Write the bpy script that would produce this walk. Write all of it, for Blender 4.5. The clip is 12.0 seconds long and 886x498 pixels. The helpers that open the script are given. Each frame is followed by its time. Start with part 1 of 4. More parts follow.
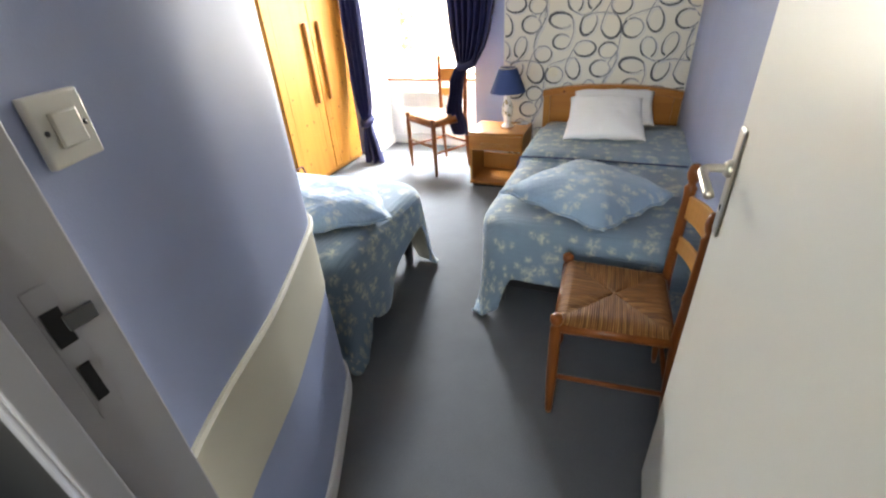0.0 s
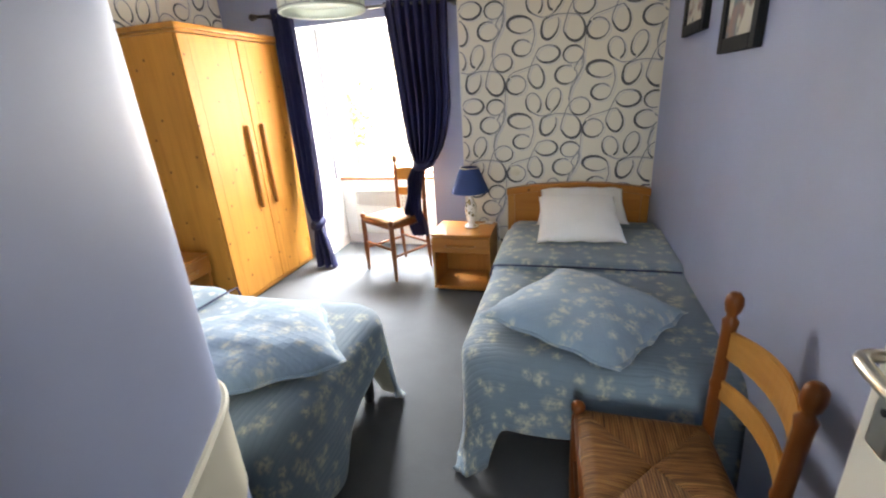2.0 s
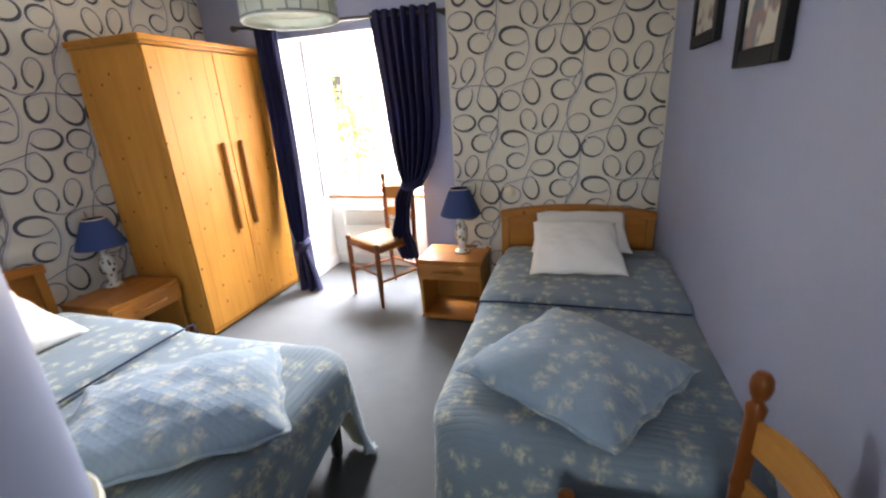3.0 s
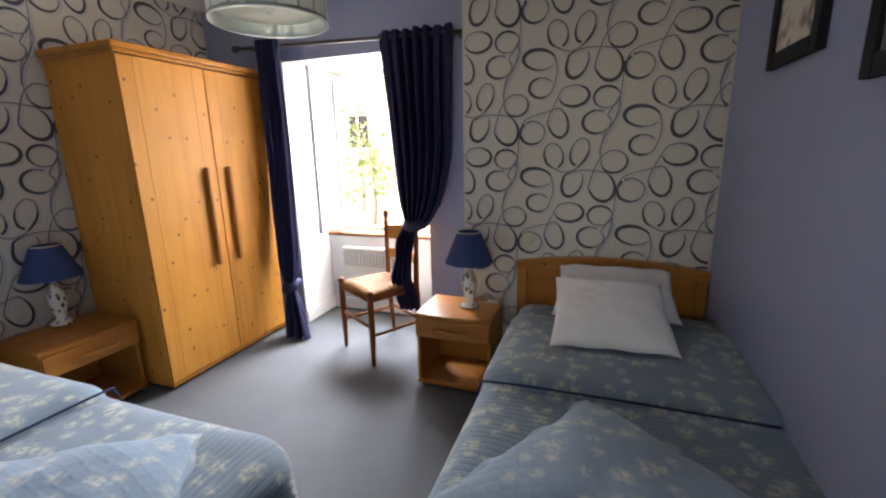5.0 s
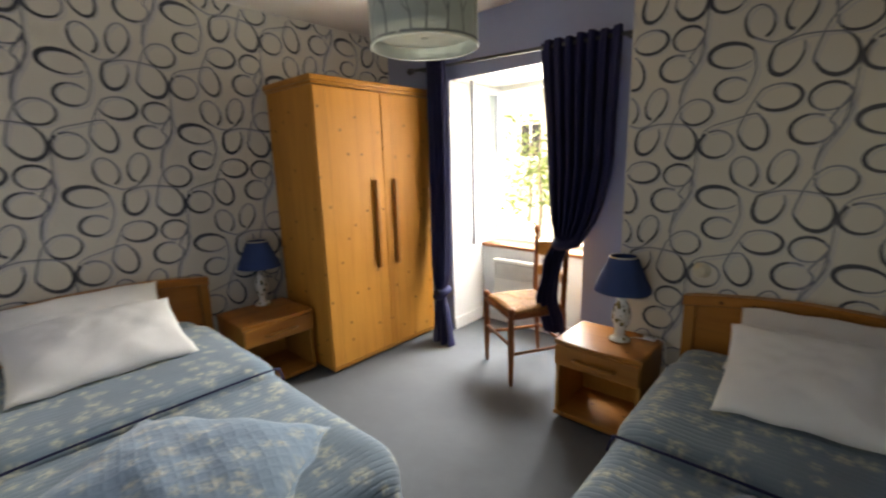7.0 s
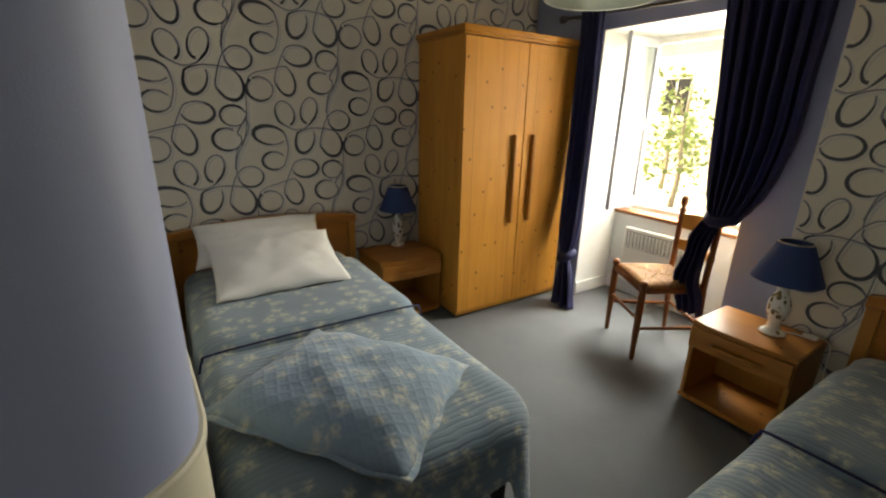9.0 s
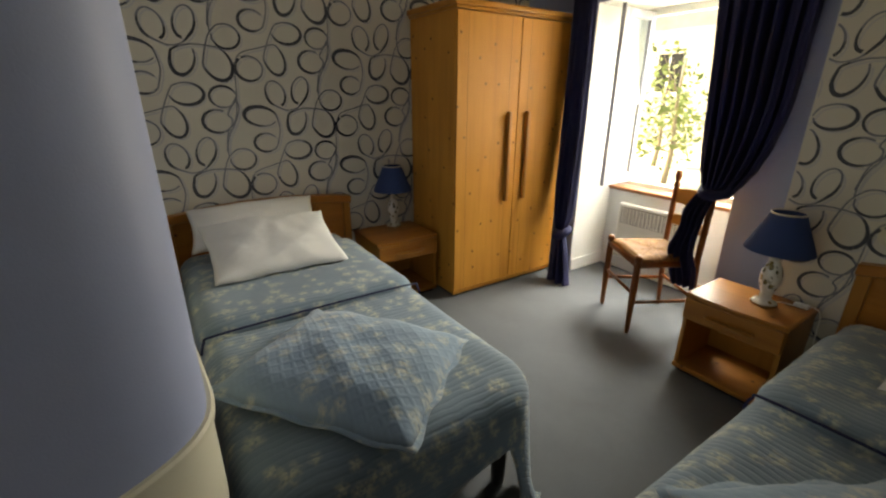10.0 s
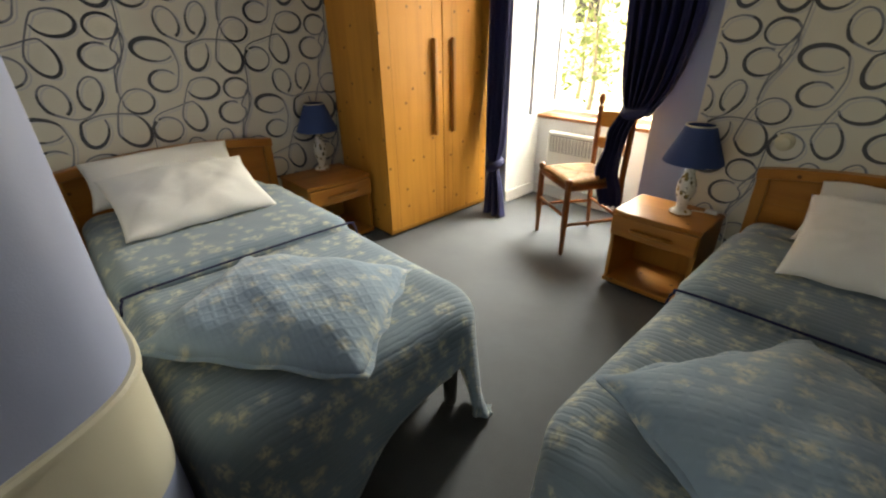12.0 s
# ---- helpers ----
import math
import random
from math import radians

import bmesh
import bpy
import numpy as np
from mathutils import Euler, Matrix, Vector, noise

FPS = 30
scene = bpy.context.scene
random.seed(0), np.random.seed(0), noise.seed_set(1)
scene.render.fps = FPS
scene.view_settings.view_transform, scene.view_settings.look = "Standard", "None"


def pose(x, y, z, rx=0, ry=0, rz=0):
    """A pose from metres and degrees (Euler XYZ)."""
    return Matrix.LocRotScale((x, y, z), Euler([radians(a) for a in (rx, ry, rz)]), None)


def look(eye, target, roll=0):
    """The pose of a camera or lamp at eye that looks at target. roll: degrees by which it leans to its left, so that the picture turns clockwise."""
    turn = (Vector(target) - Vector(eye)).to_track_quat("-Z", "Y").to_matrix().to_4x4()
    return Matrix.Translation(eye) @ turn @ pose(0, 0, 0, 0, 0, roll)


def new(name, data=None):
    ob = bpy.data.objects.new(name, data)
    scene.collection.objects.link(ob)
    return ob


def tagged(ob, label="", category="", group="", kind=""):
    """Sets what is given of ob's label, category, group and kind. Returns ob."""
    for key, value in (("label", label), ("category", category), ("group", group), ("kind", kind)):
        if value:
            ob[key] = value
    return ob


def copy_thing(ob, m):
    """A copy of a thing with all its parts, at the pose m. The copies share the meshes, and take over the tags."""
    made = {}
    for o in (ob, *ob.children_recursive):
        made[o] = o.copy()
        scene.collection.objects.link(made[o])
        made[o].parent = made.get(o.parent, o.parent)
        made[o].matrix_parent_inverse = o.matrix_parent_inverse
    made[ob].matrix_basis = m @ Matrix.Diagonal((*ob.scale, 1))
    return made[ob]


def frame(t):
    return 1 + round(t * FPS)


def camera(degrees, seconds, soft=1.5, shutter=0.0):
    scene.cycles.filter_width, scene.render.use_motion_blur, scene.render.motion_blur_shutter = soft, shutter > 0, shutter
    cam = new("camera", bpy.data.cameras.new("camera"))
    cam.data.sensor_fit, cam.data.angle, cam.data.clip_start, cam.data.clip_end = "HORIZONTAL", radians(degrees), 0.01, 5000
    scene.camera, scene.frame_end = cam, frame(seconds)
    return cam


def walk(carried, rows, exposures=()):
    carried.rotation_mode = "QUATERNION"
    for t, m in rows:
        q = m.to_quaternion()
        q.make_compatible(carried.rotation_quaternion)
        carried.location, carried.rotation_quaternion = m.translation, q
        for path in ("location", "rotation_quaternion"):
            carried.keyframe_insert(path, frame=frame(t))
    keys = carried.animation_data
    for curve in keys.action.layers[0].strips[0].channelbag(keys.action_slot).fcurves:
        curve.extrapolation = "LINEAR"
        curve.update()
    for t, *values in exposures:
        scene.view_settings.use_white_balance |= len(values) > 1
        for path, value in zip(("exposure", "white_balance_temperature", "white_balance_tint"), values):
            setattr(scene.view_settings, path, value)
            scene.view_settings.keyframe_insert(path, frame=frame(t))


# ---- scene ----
cam = camera(91.68, 12.0, 2.2, 0.5)
PATH = [
    (0, pose(-0.068, 0.450, 1.446, 59.22, 3.56, 21.88)),
    (0.5, pose(-0.066, 0.486, 1.458, 63.05, 2.91, 22.00)),
    (1, pose(-0.129, 0.602, 1.471, 66.35, 2.96, 20.35)),
    (1.5, pose(-0.234, 0.730, 1.480, 69.74, 5.38, 16.92)),
    (2, pose(-0.266, 0.842, 1.450, 69.96, 3.59, 15.51)),
    (2.5, pose(-0.252, 0.977, 1.463, 69.61, 4.24, 16.33)),
    (3, pose(-0.214, 1.128, 1.469, 71.36, 3.51, 16.42)),
    (5, pose(-0.268, 1.588, 1.388, 76.90, 1.25, 19.71)),
    (5.5, pose(-0.275, 1.654, 1.403, 78.76, 1.21, 21.45)),
    (6, pose(-0.261, 1.700, 1.430, 79.21, 1.24, 25.27)),
    (6.5, pose(-0.232, 1.744, 1.434, 78.60, 1.83, 32.50)),
    (7, pose(-0.198, 1.727, 1.423, 78.43, 1.60, 42.12)),
    (7.5, pose(-0.222, 1.684, 1.437, 77.83, 1.65, 49.08)),
    (9.5, pose(-0.261, 1.565, 1.443, 71.49, -1.21, 58.26)),
    (10, pose(-0.257, 1.562, 1.427, 70.04, -0.30, 56.33)),
    (10.5, pose(-0.252, 1.570, 1.407, 67.93, 0.18, 54.22)),
    (11, pose(-0.257, 1.566, 1.380, 65.73, -0.35, 51.51)),
    (11.5, pose(-0.262, 1.561, 1.360, 63.84, 0.59, 49.15)),
    (12, pose(-0.261, 1.564, 1.352, 63.03, 0.96, 46.81)),
]
EXPOSURES = [(0.0, 4.30, 8000, 7), (1.0, 4.30, 8200, 7), (2.5, 3.72, 8300, 9), (3.2, 3.54, 8200, 11), (5.5, 2.60, 7900, 13), (6.5, 2.40, 8500, 10), (7.5, 2.52, 9600, 6), (9.5, 2.08, 10700, 3), (10.5, 2.14, 10700, 3), (12.0, 2.62, 10700, 3)]
walk(cam, PATH, EXPOSURES)

# ---- world and light ----
world = bpy.data.worlds.new("world")
scene.world = world
world.use_nodes = True
wn = world.node_tree.nodes
sky = wn.new("ShaderNodeTexSky")
sky.sky_type = "NISHITA"
sky.sun_disc = False
sky.sun_elevation = radians(53)
sky.sun_rotation = radians(245.6)
wn["Background"].inputs["Strength"].default_value = 0.15
world.node_tree.links.new(sky.outputs["Color"], wn["Background"].inputs["Color"])

sun_data = bpy.data.lights.new("sun", "SUN")
sun_data.energy, sun_data.angle, sun_data.color = 5.0, radians(0.5), (1.0, 0.95, 0.86)
sun = new("sun", sun_data)
sun.matrix_world = look((0, 0, 0), (0.55, 0.25, -0.80))

WIN_X0, WIN_X1, SILL, HEAD = -2.50, -1.37, 0.70, 2.03
win_data = bpy.data.lights.new("window_daylight", "AREA")
win_data.shape, win_data.size, win_data.size_y = "RECTANGLE", 1.02, 1.22
win_data.energy, win_data.color = 9.5, (0.95, 0.97, 1.0)
win_light = new("window_daylight", win_data)
win_light.matrix_world = look((-1.94, 5.05, 1.37), (-1.45, 4.05, 1.15))

sky_data = bpy.data.lights.new("window_skylight", "AREA")
sky_data.shape, sky_data.size, sky_data.size_y = "RECTANGLE", 1.10, 1.10
sky_data.spread = radians(130)
sky_data.energy, sky_data.color = 42, (0.64, 0.75, 1.0)
sky_light = new("window_skylight", sky_data)
sky_light.matrix_world = look((-2.00, 5.45, 2.05), (-1.35, 4.35, 0.45))

# fill lamp in an added, unseen hall opening behind the doorway
hall_data = bpy.data.lights.new("hall_fill", "AREA")
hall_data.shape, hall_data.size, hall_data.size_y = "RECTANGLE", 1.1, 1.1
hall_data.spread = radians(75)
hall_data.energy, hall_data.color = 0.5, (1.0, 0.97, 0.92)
hall_light = new("hall_fill", hall_data)
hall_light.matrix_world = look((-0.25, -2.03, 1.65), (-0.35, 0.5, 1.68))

# ---- helpers of the scene ----
XR, XL, YF, YW, ZC, XF = 0.30, -3.19, 4.09, 4.36, 2.44, -1.035
YO, YN = 5.02, 4.78  # outer face of the window wall, back of the niche


def mesh_of(name, verts, faces, smooth=False):
    me = bpy.data.meshes.new(name)
    me.from_pydata(verts, [], faces)
    me.update()
    if smooth:
        me.polygons.foreach_set("use_smooth", [True] * len(me.polygons))
    return me


def thing(name, label, category, group="", at=None):
    e = tagged(new(name), label, category, group)
    if at is not None:
        e.matrix_world = at
    return e


def part(name, data, material, parent, label="", at=None):
    """data: a bmesh or a mesh. One mesh object under parent."""
    if isinstance(data, bmesh.types.BMesh):
        me = bpy.data.meshes.new(name)
        data.to_mesh(me)
        data.free()
    else:
        me = data
    if material and not me.materials:
        me.materials.append(material)
    ob = new(name, me)
    if parent is not None:
        ob.parent = parent
    if at is not None:
        ob.matrix_basis = at
    return tagged(ob, label) if label else ob


def box(x0, x1, y0, y1, z0, z1, bevel=0.0, segments=2):
    bm = bmesh.new()
    bmesh.ops.create_cube(bm, size=1)
    for v in bm.verts:
        v.co = ((x0 + x1) / 2 + v.co.x * (x1 - x0), (y0 + y1) / 2 + v.co.y * (y1 - y0), (z0 + z1) / 2 + v.co.z * (z1 - z0))
    if bevel:
        bmesh.ops.bevel(bm, geom=bm.edges[:], offset=bevel, segments=segments, affect="EDGES", profile=0.6)
        for f in bm.faces:
            f.smooth = len(f.verts) == 4 and f.calc_area() < bevel * 4 * max(x1 - x0, y1 - y0, z1 - z0)
    return bm


def lathe(profile, n=20, smooth=True, cap=True):
    verts, faces = [], []
    for r, z in profile:
        for k in range(n):
            a = 2 * math.pi * k / n
            verts.append((r * math.cos(a), r * math.sin(a), z))
    for i in range(len(profile) - 1):
        for k in range(n):
            faces.append((i * n + k, i * n + (k + 1) % n, (i + 1) * n + (k + 1) % n, (i + 1) * n + k))
    if cap:
        faces.append(tuple(range(n))[::-1])
        faces.append(tuple(range((len(profile) - 1) * n, len(profile) * n)))
    return mesh_of("lathe", verts, faces, smooth)


def spline(points, n):
    """Catmull-Rom through the points, n steps a span."""
    p = [Vector(q) for q in points]
    p = [2 * p[0] - p[1]] + p + [2 * p[-1] - p[-2]]
    out = []
    for i in range(1, len(p) - 2):
        for k in range(n):
            t = k / n
            a, b, c, d = p[i - 1], p[i], p[i + 1], p[i + 2]
            out.append(0.5 * (2 * b + (c - a) * t + (2 * a - 5 * b + 4 * c - d) * t * t + (3 * b - a - 3 * c + d) * t ** 3))
    out.append(p[-2])
    return out


def tube(points, radius, n=10, flat=1.0):
    """A round bar along 3D points; radius a number or a list."""
    pts = [Vector(p) for p in points]
    rad = radius if isinstance(radius, (list, tuple)) else [radius] * len(pts)
    verts, faces = [], []
    side = None
    for i, p in enumerate(pts):
        d = (pts[min(i + 1, len(pts) - 1)] - pts[max(i - 1, 0)]).normalized()
        if side is None:
            side = d.cross(Vector((0, 0, 1)) if abs(d.z) < 0.9 else Vector((1, 0, 0))).normalized()
        side = (side - d * side.dot(d)).normalized()
        up = d.cross(side)
        for k in range(n):
            a = 2 * math.pi * k / n
            verts.append(p + rad[i] * (side * math.cos(a) + up * math.sin(a) * flat))
    for i in range(len(pts) - 1):
        for k in range(n):
            faces.append((i * n + k, (i + 1) * n + k, (i + 1) * n + (k + 1) % n, i * n + (k + 1) % n))
    faces.append(tuple(range(n)))
    faces.append(tuple(range((len(pts) - 1) * n, len(pts) * n))[::-1])
    me = mesh_of("tube", verts, faces, True)
    bm = bmesh.new()
    bm.from_mesh(me)
    bmesh.ops.recalc_face_normals(bm, faces=bm.faces[:])
    bm.to_mesh(me)
    bm.free()
    return me


# ---- materials ----
def material(name):
    m = bpy.data.materials.new(name)
    m.use_nodes = True
    return m, m.node_tree.nodes, m.node_tree.links, m.node_tree.nodes["Principled BSDF"]


def coords(nodes, links, scale, kind="Object"):
    tc = nodes.new("ShaderNodeTexCoord")
    mp = nodes.new("ShaderNodeMapping")
    mp.inputs["Scale"].default_value = scale
    links.new(tc.outputs[kind], mp.inputs["Vector"])
    return mp.outputs["Vector"]


def noise_of(nodes, links, vec, scale, detail=4.0, rough=0.55):
    n = nodes.new("ShaderNodeTexNoise")
    n.inputs["Scale"].default_value, n.inputs["Detail"].default_value, n.inputs["Roughness"].default_value = scale, detail, rough
    links.new(vec, n.inputs["Vector"])
    return n.outputs["Fac"]


def ramp(nodes, links, fac, *stops):
    r = nodes.new("ShaderNodeValToRGB")
    while len(r.color_ramp.elements) < len(stops):
        r.color_ramp.elements.new(0.5)
    for e, (pos, col) in zip(r.color_ramp.elements, stops):
        e.position = pos
        e.color = (*col, 1) if len(col) == 3 else col
    links.new(fac, r.inputs["Fac"])
    return r.outputs["Color"]


def blend(nodes, links, fac, a, b, mode="MIX"):
    m = nodes.new("ShaderNodeMix")
    m.data_type, m.blend_type = "RGBA", mode
    for socket, value in ((m.inputs[0], fac), (m.inputs[6], a), (m.inputs[7], b)):
        if hasattr(value, "is_output"):
            links.new(value, socket)
        elif isinstance(value, tuple):
            socket.default_value = (*value, 1)
        else:
            socket.default_value = value
    return m.outputs[2]


def bump(nodes, links, bsdf, height, strength, distance=0.01):
    b = nodes.new("ShaderNodeBump")
    b.inputs["Strength"].default_value, b.inputs["Distance"].default_value = strength, distance
    links.new(height, b.inputs["Height"])
    links.new(b.outputs["Normal"], bsdf.inputs["Normal"])


def paint(name, colour, rough=0.6, vary=0.06, relief=0.12, grain=260):
    m, n, l, b = material(name)
    v = coords(n, l, (1, 1, 1))
    big = noise_of(n, l, v, 1.7, 3)
    small = noise_of(n, l, v, grain, 2)
    lo = tuple(c * (1 - vary) for c in colour)
    hi = tuple(min(1, c * (1 + vary)) for c in colour)
    l.new(ramp(n, l, big, (0.3, lo), (0.7, hi)), b.inputs["Base Color"])
    b.inputs["Roughness"].default_value = rough
    bump(n, l, b, small, relief, 0.002)
    return m


def wood(name, dark, light, axis=2, scale=1.0, rough=0.5, knots=True):
    """Varnished wood with grain along one axis and a few knots."""
    m, n, l, b = material(name)
    s = [16 * scale] * 3
    s[axis] = 0.9 * scale
    v = coords(n, l, tuple(s))
    tc = n.new("ShaderNodeObjectInfo")
    add = n.new("ShaderNodeVectorMath")
    add.operation = "MULTIPLY_ADD"
    add.inputs[1].default_value = (9, 9, 9)
    l.new(tc.outputs["Random"], add.inputs[0])
    l.new(v, add.inputs[2])
    v = add.outputs[0]
    g = noise_of(n, l, v, 1.0, 5, 0.6)
    col = ramp(n, l, g, (0.32, dark), (0.56, light), (0.75, tuple(0.55 * a + 0.45 * c for a, c in zip(dark, light))))
    plain = coords(n, l, (1, 1, 1))
    broad = noise_of(n, l, plain, 2.2, 2)
    col = blend(n, l, 0.35, col, ramp(n, l, broad, (0.3, dark), (0.7, light)))
    if knots:
        sep = n.new("ShaderNodeSeparateXYZ")
        l.new(plain, sep.inputs[0])
        cmb = n.new("ShaderNodeCombineXYZ")
        across = n.new("ShaderNodeMath")
        across.operation = "ADD"
        l.new(sep.outputs[0 if axis != 0 else 1], across.inputs[0])
        l.new(sep.outputs[1 if axis == 2 else 2], across.inputs[1])
        l.new(across.outputs[0], cmb.inputs[0])
        l.new(sep.outputs[axis], cmb.inputs[1])
        vo = n.new("ShaderNodeTexVoronoi")
        vo.voronoi_dimensions = "2D"
        vo.inputs["Scale"].default_value = 4.6
        l.new(cmb.outputs[0], vo.inputs["Vector"])
        k = ramp(n, l, vo.outputs["Distance"], (0.022, (1, 1, 1)), (0.058, (0, 0, 0)))
        col = blend(n, l, k, col, tuple(c * 0.36 for c in dark))
    l.new(col, b.inputs["Base Color"])
    b.inputs["Roughness"].default_value = rough
    b.inputs["Specular IOR Level"].default_value = 0.3
    bump(n, l, b, g, 0.08, 0.003)
    return m


BLUE = paint("lilac_blue_wall_paint", (0.30, 0.35, 0.515), 0.62)
CREAM = paint("cream_band_paint", (0.58, 0.55, 0.44), 0.55)
WHITE = paint("white_paint", (0.80, 0.80, 0.78), 0.5, 0.03)
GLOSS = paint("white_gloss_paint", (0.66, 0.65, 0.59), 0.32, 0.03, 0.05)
JAMB = paint("pale_grey_lilac_gloss_paint", (0.40, 0.39, 0.41), 0.4, 0.05, 0.05)
CEIL = paint("ceiling_paint", (0.78, 0.75, 0.71), 0.8, 0.03)
# near-black, so the colour itself gives the hall its darkness
HALL = paint("hall_darkness_paint", (0.035, 0.032, 0.03), 0.8)
PAPER = paint("warm_white_wallpaper", (0.60, 0.57, 0.50), 0.7, 0.03, 0.25, 420)
INK_DARK = paint("charcoal_print", (0.045, 0.05, 0.065), 0.5, 0.2, 0.05)
INK_GREY = paint("blue_grey_print", (0.17, 0.18, 0.225), 0.5, 0.2, 0.05)
INK_PALE = paint("pale_lilac_print", (0.47, 0.465, 0.49), 0.6, 0.08, 0.05)
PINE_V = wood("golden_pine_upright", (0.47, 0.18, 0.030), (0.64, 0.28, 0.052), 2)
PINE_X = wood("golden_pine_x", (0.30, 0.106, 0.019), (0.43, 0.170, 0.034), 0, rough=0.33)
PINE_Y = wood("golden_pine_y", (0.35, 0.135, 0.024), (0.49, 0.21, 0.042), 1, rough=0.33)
HONEY_Z = wood("honey_wood_upright", (0.32, 0.125, 0.024), (0.44, 0.19, 0.040), 2, rough=0.35, knots=False)
HANDLE = wood("dark_honey_wood", (0.30, 0.115, 0.022), (0.40, 0.165, 0.036), 2, 1.5, 0.35, False)
CHAIR_WOOD = wood("varnished_chair_wood", (0.125, 0.034, 0.008), (0.22, 0.064, 0.014), 2, 1.6, 0.28, False)
CHROME, *_rest = material("brushed_metal")
_rest[2].inputs["Base Color"].default_value = (0.62, 0.58, 0.50, 1)
_rest[2].inputs["Metallic"].default_value, _rest[2].inputs["Roughness"].default_value = 1.0, 0.28
BLACK = paint("black_frame_lacquer", (0.012, 0.014, 0.018), 0.6, 0.2, 0.05)
BLACK.node_tree.nodes["Principled BSDF"].inputs["Specular IOR Level"].default_value = 0.15
# near-black; under the beds and in the lock holes it stands for shade
DARK = paint("near_black_shade_paint", (0.012, 0.012, 0.014), 0.9, 0.2)
ROD = paint("dark_grey_metal", (0.05, 0.05, 0.055), 0.35, 0.15, 0.05)
NAVY = paint("navy_cotton", (0.0045, 0.0065, 0.055), 0.75, 0.3, 0.5, 900)
SHADE_BLUE = paint("blue_lampshade_card", (0.022, 0.050, 0.16), 0.8, 0.1, 0.4, 800)
LINEN = paint("white_cotton", (0.80, 0.79, 0.78), 0.85, 0.03, 0.5, 500)
PLASTIC = paint("cream_plastic", (0.74, 0.71, 0.62), 0.35, 0.02, 0.02)


def carpet():
    m, n, l, b = material("grey_carpet")
    v = coords(n, l, (1, 1, 1))
    a = noise_of(n, l, v, 260, 3, 0.7)
    c = noise_of(n, l, v, 2.2, 6, 0.7)
    col = blend(n, l, 0.5, ramp(n, l, a, (0.3, (0.080, 0.084, 0.088)), (0.7, (0.175, 0.180, 0.188))), ramp(n, l, c, (0.3, (0.096, 0.104, 0.112)), (0.7, (0.148, 0.156, 0.166))))
    l.new(col, b.inputs["Base Color"])
    b.inputs["Roughness"].default_value = 0.95
    b.inputs["Specular IOR Level"].default_value = 0.25
    bump(n, l, b, a, 0.7, 0.005)
    return m


def quilted(name, base, flower, row=0.022, diamond=False):
    """Blue cotton with cream flower sprigs and stitched rows, laid out in metres by UV."""
    m, n, l, b = material(name)
    v = coords(n, l, (1, 1, 1), "UV")
    def calc(op, x, y=None):
        k = n.new("ShaderNodeMath")
        k.operation = op
        for s, val in zip(k.inputs, (x, y)):
            if hasattr(val, "is_output"):
                l.new(val, s)
            elif val is not None:
                s.default_value = val
        return k.outputs[0]

    def blossoms(scale, size, keep, shift):
        """Five-petalled flowers strewn at random, each turned its own way."""
        mv = n.new("ShaderNodeMapping")
        mv.inputs["Location"].default_value = (shift, shift * 0.7, 0)
        l.new(v, mv.inputs["Vector"])
        vo = n.new("ShaderNodeTexVoronoi")
        vo.voronoi_dimensions = "2D"
        vo.inputs["Scale"].default_value, vo.inputs["Randomness"].default_value = scale, 0.75
        l.new(mv.outputs["Vector"], vo.inputs["Vector"])
        off = n.new("ShaderNodeVectorMath")
        off.operation = "SUBTRACT"
        l.new(mv.outputs["Vector"], off.inputs[0])
        l.new(vo.outputs["Position"], off.inputs[1])
        sp = n.new("ShaderNodeSeparateXYZ")
        l.new(off.outputs[0], sp.inputs[0])
        rc = n.new("ShaderNodeSeparateColor")
        l.new(vo.outputs["Color"], rc.inputs[0])
        ang = calc("ADD", calc("ARCTAN2", sp.outputs[1], sp.outputs[0]), calc("MULTIPLY", rc.outputs[0], 6.28))
        rad = calc("SQRT", calc("ADD", calc("MULTIPLY", sp.outputs[0], sp.outputs[0]), calc("MULTIPLY", sp.outputs[1], sp.outputs[1])))
        lobe = calc("ADD", calc("MULTIPLY", calc("COSINE", calc("MULTIPLY", ang, 5.0)), 0.10), 0.90)
        edge = calc("DIVIDE", calc("SUBTRACT", calc("MULTIPLY", lobe, size), rad), size * 0.8)
        edge.node.use_clamp = True
        return calc("MULTIPLY", edge, calc("LESS_THAN", rc.outputs[2], keep))
    big = blossoms(11.5, 0.042, 0.50, 0.0)
    small = blossoms(16.0, 0.027, 0.42, 0.31)
    leafy = ramp(n, l, noise_of(n, l, v, 55, 3), (0.40, (0.12, 0.12, 0.12)), (0.56, (1, 1, 1)))
    mask = blend(n, l, 1.0, calc("MULTIPLY", calc("MAXIMUM", big, small), 0.85), leafy, "MULTIPLY")
    tone = noise_of(n, l, v, 3.5, 3)
    ground = ramp(n, l, tone, (0.3, tuple(c * 0.86 for c in base)), (0.7, tuple(c * 1.12 for c in base)))
    l.new(blend(n, l, mask, ground, flower), b.inputs["Base Color"])
    b.inputs["Roughness"].default_value = 0.9
    b.inputs["Sheen Weight"].default_value = 0.25

    def rows(angle):
        mp = n.new("ShaderNodeMapping")
        mp.inputs["Rotation"].default_value = (0, 0, angle)
        l.new(v, mp.inputs["Vector"])
        w = n.new("ShaderNodeTexWave")
        w.inputs["Scale"].default_value = 0.314 / row
        w.inputs["Distortion"].default_value, w.inputs["Detail Scale"].default_value, w.inputs["Detail"].default_value = 4.5, 0.55, 3
        w.bands_direction = "Y"
        l.new(mp.outputs["Vector"], w.inputs["Vector"])
        return ramp(n, l, w.outputs["Fac"], (0.0, (0, 0, 0)), (0.45, (1, 1, 1)))
    h = rows(0)
